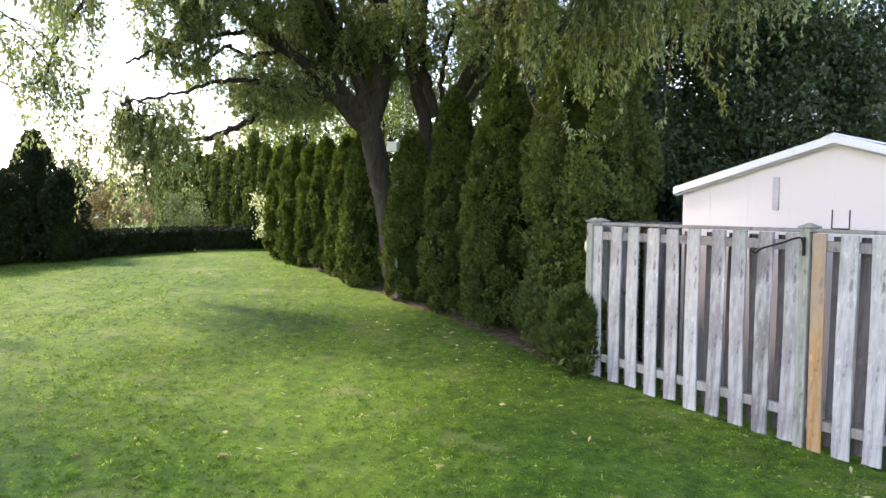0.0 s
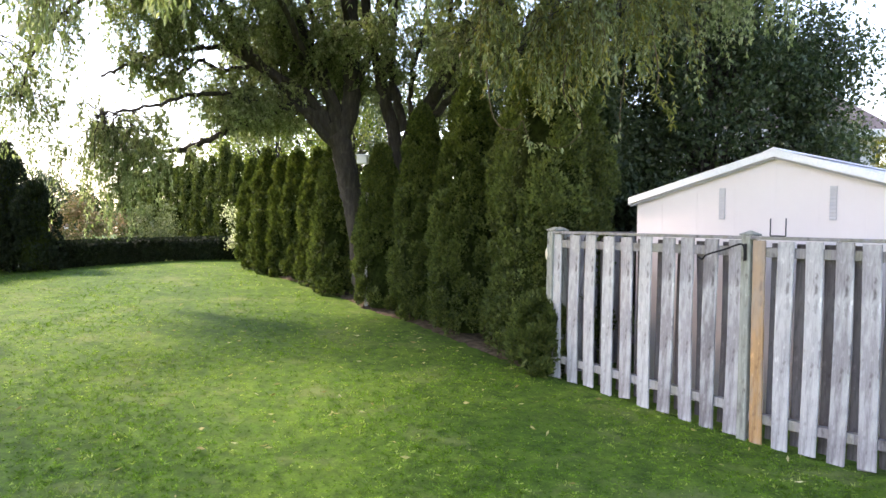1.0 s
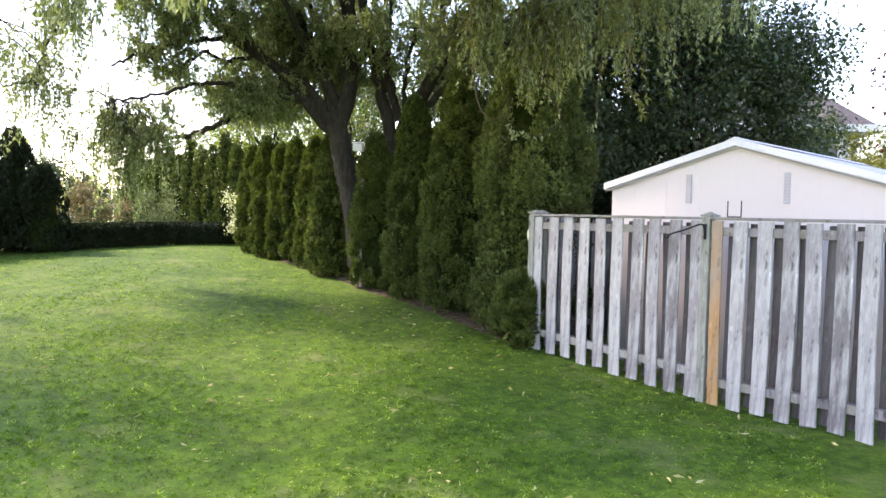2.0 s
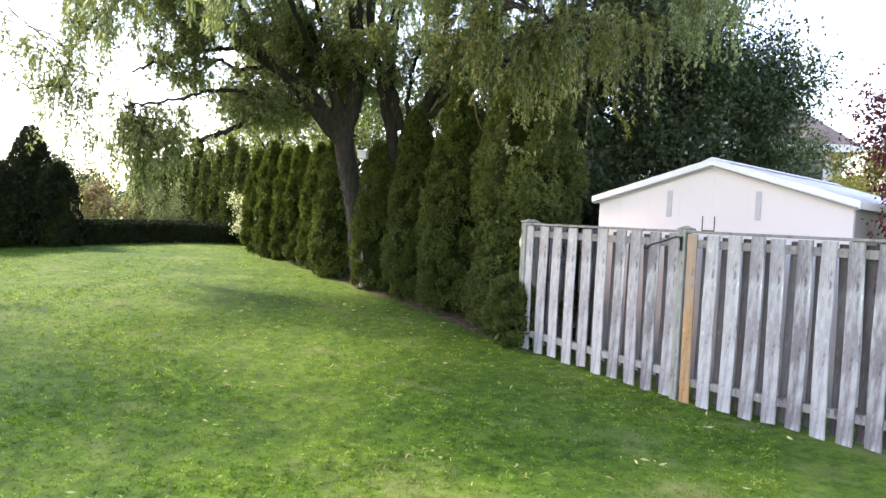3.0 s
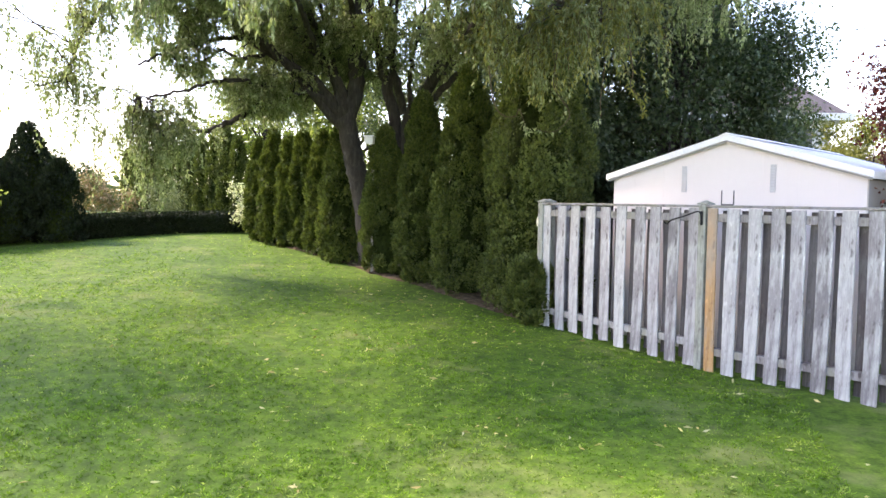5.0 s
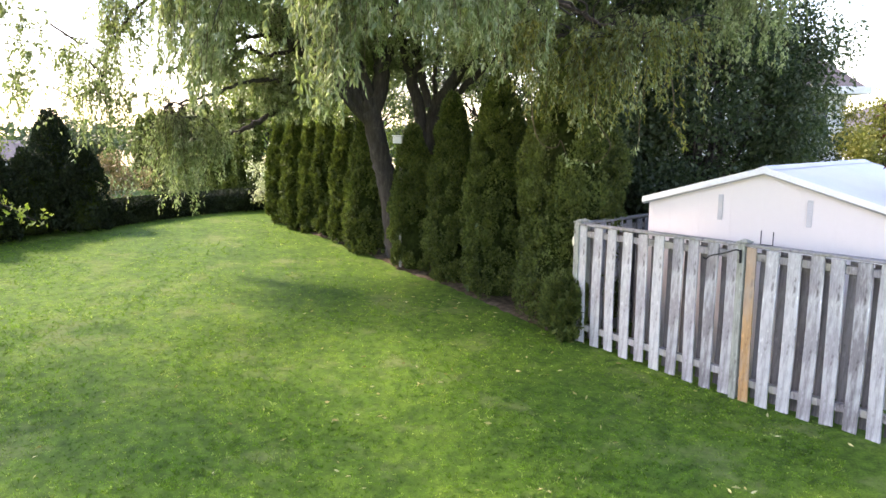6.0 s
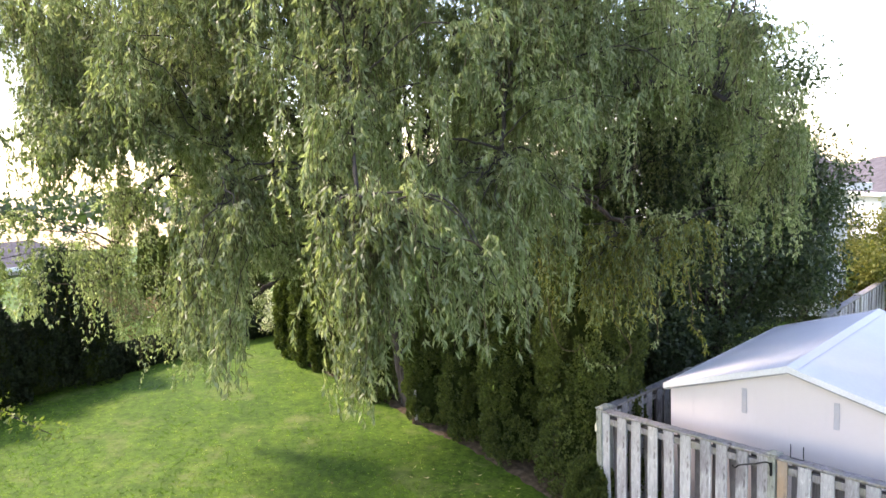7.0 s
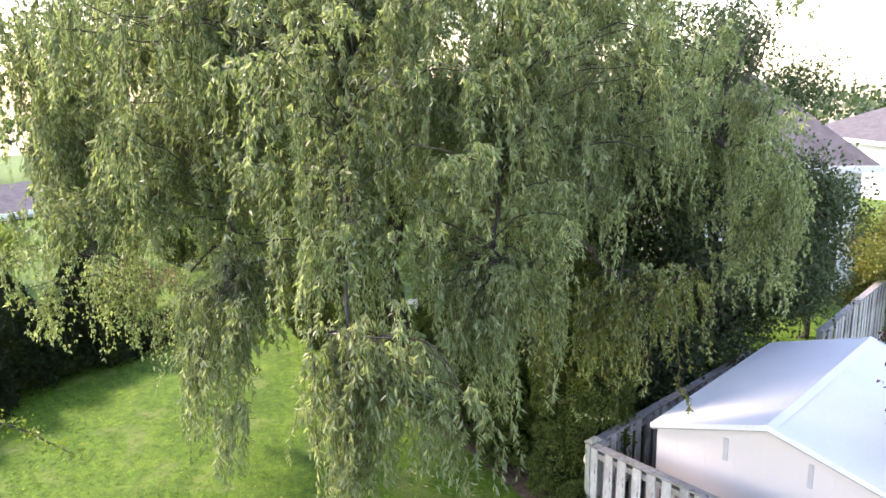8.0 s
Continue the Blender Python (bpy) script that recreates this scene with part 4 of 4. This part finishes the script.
def clipped_hedge(name, a, b, w, h, seed, mat, label, leaves):
    rng = np.random.default_rng(seed)
    a, b = np.array(a, float), np.array(b, float)
    n = 26
    prof = [(-w / 2, 0.0), (-w / 2 * 1.04, h * 0.5), (-w / 2 * 0.96, h * 0.93), (-w * 0.35, h), (w * 0.35, h), (w / 2, h * 0.93), (w / 2, 0)]
    d = unit(b - a)
    side = np.array([-d[1], d[0]])
    V = []
    for k in range(n):
        c = a + (b - a) * k / (n - 1)
        for s, z in prof:
            q = c + side * (s * 0.94 + rng.normal() * 0.02)
            V.append((q[0], q[1], float(height(c[0], c[1])) + z * 0.96 + rng.normal() * 0.015))
    m = len(prof)
    F = [(k * m + j, k * m + j + 1, (k + 1) * m + j + 1, (k + 1) * m + j) for k in range(n - 1) for j in range(m - 1)]
    u, s, z = rng.uniform(0, 1, leaves), rng.uniform(-1, 1, leaves), rng.uniform(0, 1, leaves)
    face = rng.uniform(0, 1, leaves)
    top = face < 0.35
    s2 = np.where(top, s, np.sign(s)) * w / 2
    z2 = np.where(top, h, z * h)
    c = a + (b - a) * u[:, None] + side * (s2 + rng.normal(size=leaves) * 0.02)[:, None]
    P = np.c_[c, height(c[:, 0], c[:, 1]) + z2]
    D = rng.normal(size=P.shape) * 0.6 + np.c_[side[None] * np.where(top, 0, np.sign(s))[:, None], np.full(leaves, 0.6)]
    L = rng.uniform(0.04, 0.08, leaves)
    origin = np.array([*((a + b) / 2), float(height(*((a + b) / 2)))])
    root = thing(name, origin, label, "hedge")
    quick("clipped_body", np.array(V) - origin, np.array(F), mat, root)
    v, f = leaf_arrays(P, D, L, L * 0.6, rng)
    quick("foliage", v - origin, f, mat, root)


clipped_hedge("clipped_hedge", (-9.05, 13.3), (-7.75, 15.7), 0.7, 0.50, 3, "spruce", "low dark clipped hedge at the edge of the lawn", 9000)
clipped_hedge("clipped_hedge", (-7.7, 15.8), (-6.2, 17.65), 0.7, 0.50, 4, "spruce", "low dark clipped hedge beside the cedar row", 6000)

DARK = "dark conifers at the lawn edge"
for k, (x, y, h, rad) in enumerate((
    (-10.0, 13.4, 2.55, 0.62), (-9.0, 13.0, 1.75, 0.55), (-9.85, 12.3, 1.75, 0.68), (-10.3, 11.5, 1.95, 0.7), (-11.2, 12.4, 2.2, 0.7), (-10.4, 10.2, 1.75, 0.7), (-10.7, 8.9, 1.85, 0.75), (-11.7, 11.0, 2.5, 0.7),
)):
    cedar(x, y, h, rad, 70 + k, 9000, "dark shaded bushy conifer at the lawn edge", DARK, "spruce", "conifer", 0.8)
BACK = "cedar row behind the low hedge"
for k in range(11):
    u = k / 10
    cedar(-12.1 + 4.9 * u, 21.7 - 2.7 * u, 2.35 + 0.5 * u + 0.22 * math.sin(k * 2.3), 0.235, 90 + k, 5000, "sunlit columnar cedar behind the low hedge", BACK)

leafy("flowering_shrub", -10.0, 16.5, 0.1, (0.82, 0.67, 1.5), 26, 3500, 0.08, "pink", "rounded shrub with faded pink flower heads", "shrub", 201)
leafy("rounded_shrub", -8.5, 16.9, 0.1, (0.72, 0.6, 1.45), 26, 4200, 0.055, "greyleaf", "rounded grey-green garden shrub", "shrub", 202)
leafy("flowering_shrub", -11.1, 16.0, 0.1, (0.67, 0.6, 1.25), 22, 3000, 0.07, "pink", "rounded shrub with faded pink flower heads", "shrub", 203)
leafy("blossom_shrub", -5.85, 16.5, 0.25, (0.55, 0.5, 1.8), 26, 2600, 0.07, "bloom", "pale flowering shrub at the end of the cedar row", "shrub", 204, trunk=0.03)
leafy("background_tree", -13.8, 20.2, 0.3, (1.4, 1.3, 2.2), 46, 7000, 0.11, "dark", "rounded green tree behind the conifers", "tree", 214, trunk=0.1)
leafy("background_tree", -16.1, 17.4, 0.3, (1.5, 1.4, 2.2), 46, 7000, 0.11, "light", "rounded green tree behind the conifers", "tree", 215, trunk=0.1)
leafy("background_tree", -7.8, 22.8, 0.8, (1.9, 1.6, 5.4), 60, 9000, 0.12, "light", "sunlit pale green tree behind the cedars", "tree", 205, trunk=0.12)
leafy("background_tree", -4.2, 19.7, 0.5, (2.2, 1.7, 5.6), 70, 18000, 0.12, "light", "sunlit pale green tree behind the cedars", "tree", 206, trunk=0.11)
leafy("background_tree", -0.3, 17.2, 0.2, (2.8, 1.6, 6.4), 100, 40000, 0.11, "dark", "dense dark green tree behind the cedars", "tree", 207, trunk=0.11)
leafy("dark_tree", 4.1, 12.6, 0.4, (2.5, 2.0, 8.6), 140, 96000, 0.11, "dark", "dense dark green tree behind the shed", "tree", 208, trunk=0.14, droop=0.22)
leafy("dark_tree", 2.1, 11.1, 0.2, (1.6, 1.2, 3.9), 80, 52000, 0.11, "dark", "dense dark green shrub tree behind the side fence", "tree", 209, trunk=0.1, droop=0.18)
leafy("red_maple", 7.0, 6.35, 1.3, (1.35, 1.2, 4.9), 60, 30000, 0.075, "red", "small tree with dark red leaves beside the shed", "tree", 210, trunk=0.08)
leafy("red_shrub", 7.6, 10.9, 0.4, (0.6, 0.6, 2.8), 26, 5000, 0.07, "red", "dark red-leaved shrub behind the shed", "shrub", 216, trunk=0.05)
leafy("yellow_shrub", 9.5, 16.4, 0.3, (1.5, 1.1, 4.0), 50, 24000, 0.10, "yellow", "tall yellow-green shrub behind a fence", "shrub", 211, trunk=0.06)
leafy("background_tree", 7.5, 17.1, 0.4, (1.2, 1.2, 4.4), 40, 7000, 0.10, "dark", "dark green tree behind the shed", "tree", 212, trunk=0.1)

fence("fence", Vector((6.25, 11.9, 0.25)), Vector((0.56, 0.83, 0)), 3, 2.54, "weathered grey wooden fence of the neighbouring garden", False, 2.05)


# Only its low bough shows; the unseen crown is sized to shade the lawn.
side_tree = leafy("side_tree", -9.4, 4.6, 2.8, (2.6, 2.5, 8.8), 70, 18000, 0.10, "light", "tree with pale green leaves beside the lawn, its unseen crown added for shade", "tree", 213, trunk=0.17)


def side_branch(tree):
    """The low bough of the side tree that reaches over the lawn."""
    rng = np.random.default_rng(31)
    o = np.array(tree.location)
    pts = spline([(-9.25, 4.65, 2.5), (-8.5, 5.8, 2.6), (-7.2, 6.7, 2.3), (-6.0, 6.8, 1.78)], 20)
    v, f = tube_arrays(pts - o, np.linspace(0.05, 0.006, 20), 6)
    quick("bough", v, f, "bark", tree, True)
    k = rng.integers(7, 20, 260)
    P = pts[k] + rng.normal(size=(260, 3)) * np.array([0.11, 0.1, 0.08])
    L = rng.uniform(0.07, 0.11, 260)
    v, f = leaf_arrays(P - o, rng.normal(size=P.shape) + np.array([0.2, 0, -0.3]), L, L * 0.5, rng)
    tagged(quick("bough_leaves", v, f, "light", tree), kind="stuff")


side_branch(side_tree)


# ---- houses ----
def hip_house(name, centre, half, eave, ridge, turn, label, roof_mat, ridge_half=1.5, floors=2):
    root = thing(name, pose(*centre, 0, 0, turn), label, "house")
    hx, hy = half
    bm = bmesh.new()
    box(bm, (2 * hx, 2 * hy, eave), (0, 0, eave / 2))
    wall = part("wall", bm, "stucco", root)
    o = 0.45
    bm = bmesh.new()
    c = [bm.verts.new(p) for p in ((-hx - o, -hy - o, eave), (hx + o, -hy - o, eave), (hx + o, hy + o, eave), (-hx - o, hy + o, eave))]
    t = [bm.verts.new((0, -ridge_half, ridge)), bm.verts.new((0, ridge_half, ridge))]
    for q in ((c[0], c[1], t[0]), (c[1], c[2], t[1], t[0]), (c[2], c[3], t[1]), (c[3], c[0], t[0], t[1]), (c[3], c[2], c[1], c[0])):
        bm.faces.new(q)
    part("roof", bm, roof_mat, root)
    for sx, sy in ((0, -1), (0, 1), (-1, 0), (1, 0)):
        bm = bmesh.new()
        w = (2 * (hx + o), 0.06, 0.2) if sx == 0 else (0.06, 2 * (hy + o), 0.2)
        box(bm, w, (sx * (hx + o), sy * (hy + o), eave - 0.02))
        part("gutter", bm, "trim", root)
    for f in range(floors):
        for k in (-1, 0, 1):
            for face in (-1, 1):
                z = eave * (f + 0.55) / floors
                bm = bmesh.new()
                box(bm, (1.3, 0.1, 1.25), (k * hx * 0.6, face * (hy + 0.02), z), None, 0.01)
                win = part("window", bm, "trim", wall)
                bm = bmesh.new()
                box(bm, (1.1, 0.04, 1.05), (k * hx * 0.6, face * (hy + 0.07), z))
                part("pane", bm, "glass", win)


hip_house("house", (7.2, 23.1, 0.6), (2.7, 2.7), 3.8, 6.45, 0, "pale house with a brown hipped roof", "shingle", 0.4, 2)
hip_house("house", (22.0, 43.6, -1.0), (5.2, 3.8), 4.2, 6.0, 20, "distant pale house with a grey roof", "shingle", 2)
hip_house("house", (-24.2, 30.5, -0.6), (2.4, 2.2), 2.0, 3.0, -30, "distant low white house with a grey roof", "shingle", 2, 1)


def far_trees():
    """Woods and gardens far off, all round."""
    rng = np.random.default_rng(77)
    n = 220
    a, d = np.where(rng.uniform(size=n) < 0.7, rng.uniform(0.9, 2.9, n), rng.uniform(0, 2 * np.pi, n)), rng.uniform(70, 130, n)
    c = np.c_[d * np.cos(a), d * np.sin(a) + 10, rng.uniform(0.3, 2.2, n)]
    k = np.repeat(np.arange(n), 110)
    P = c[k] + rng.normal(size=(len(k), 3)) * np.array([2.6, 2.6, 1.0])
    P[:, 2] = np.abs(P[:, 2])
    L = rng.uniform(0.5, 1.1, len(k))
    v, f = leaf_arrays(P, rng.normal(size=P.shape), L, L * 0.7, rng)
    tagged(quick("far_trees", v, f, "dark"), "distant green trees along the horizon", "trees", kind="stuff")


far_trees()


# ---- ground cover ----
def mulch_bed():
    rng = np.random.default_rng(12)
    line = spline([(1.72, 7.78), (1.35, 7.85), (0.85, 8.35), (0.1, 9.35), (-0.75, 10.25), (-1.45, 10.85), (-2.4, 12.1), (-3.5, 13.25), (-4.5, 14.1), (-5.4, 15.1)], 90)
    nrm = unit(np.c_[np.gradient(line[:, 1]), -np.gradient(line[:, 0])])
    V = []
    for k in range(90):
        for s, z in ((-0.06, -0.01), (0.0, 0.018), (0.5, 0.03), (1.2, 0.03), (1.7, 0.01)):
            q = line[k] + nrm[k] * (s + 0.27 + (rng.normal() * 0.035 if s < 0.3 else 0))
            V.append((q[0], q[1], float(height(*q)) + z + rng.normal() * 0.004))
    F = np.array([(k * 5 + j, k * 5 + j + 1, (k + 1) * 5 + j + 1, (k + 1) * 5 + j) for k in range(89) for j in range(4)])
    tagged(quick("mulch_bed", np.array(V), F, "mulch", smooth=True), "narrow strip of dark brown mulch under the cedars", "mulch", kind="structure")


mulch_bed()


def grass():
    rng = np.random.default_rng(5)
    n = 96000
    y = -1.4 + rng.uniform(0, 1, n) ** 1.6 * 17
    x = rng.uniform(-1, 0.3, n) * (6.5 + 0.62 * y) + 1.5
    hedge_x = np.interp(y, [7.8, 8.35, 9.35, 10.85, 13.25, 15.1, 20], [1.7, 0.8, 0.1, -1.45, -3.5, -5.4, -7])
    fence_x = 1.744 + (7.829 - y) * 1.073
    ok = x < np.where(y > 7.8, hedge_x, fence_x + 0.05)
    ok &= rng.uniform(size=n) < np.clip(1.5 - y / 12, 0, 1) * np.clip((y + 1.4) / 1.6, 0.0, 1) * np.clip((x + 5 + 0.62 * y) / 2.0, 0, 1)
    x, y = x[ok], y[ok]
    n, m = len(x), 4
    root = np.c_[x, y, height(x, y) - 0.004]
    size = rng.uniform(0.014, 0.05, n) * (1 + 0.35 * np.sin(x * 2.1 + 1.7 * np.sin(y * 1.3)))
    D = unit(rng.normal(size=(n, m, 3)) * np.array([0.9, 0.9, 0.1]) + np.array([0, 0, 0.55]))
    S = unit(np.cross(D, rng.normal(size=(n, m, 3))))
    H = size[:, None, None] * rng.uniform(0.6, 1.15, (n, m, 1))
    W = rng.uniform(0.006, 0.013, (n, m, 1))
    mids, tips = root[:, None] + D * H * 0.5 + S * W, root[:, None] + D * H
    V = np.concatenate([root[:, None], mids, tips], 1).reshape(-1, 3)
    b = (np.arange(n) * (2 * m + 1))[:, None]
    k = np.arange(m)[None]
    F = np.stack([b + 0 * k, b + 1 + k, b + 1 + m + k], -1).reshape(-1, 3)
    tagged(quick("grass", V, F, "blade"), "short mown green grass blades on the lawn", "grass", kind="stuff")
    m = 260
    x, y = rng.normal(0.8, 2.2, m), rng.uniform(1.2, 10.5, m)
    ok = x < np.where(y > 7.8, np.interp(y, [7.8, 10.85], [1.6, -1.5]), 1.744 + (7.829 - y) * 1.073)
    x, y = x[ok], y[ok]
    P = np.c_[x, y, height(x, y) + 0.04]
    D = rng.normal(size=P.shape) * np.array([1, 1, 0.12])
    L = rng.uniform(0.05, 0.1, len(P))
    v, f = leaf_arrays(P, D, L, L * rng.uniform(0.2, 0.34, len(P)), rng, 0.3)
    tagged(quick("fallen_leaves", v, f, "fallen"), "scattered dry yellow leaves lying on the lawn", "leaves", kind="stuff")


grass()
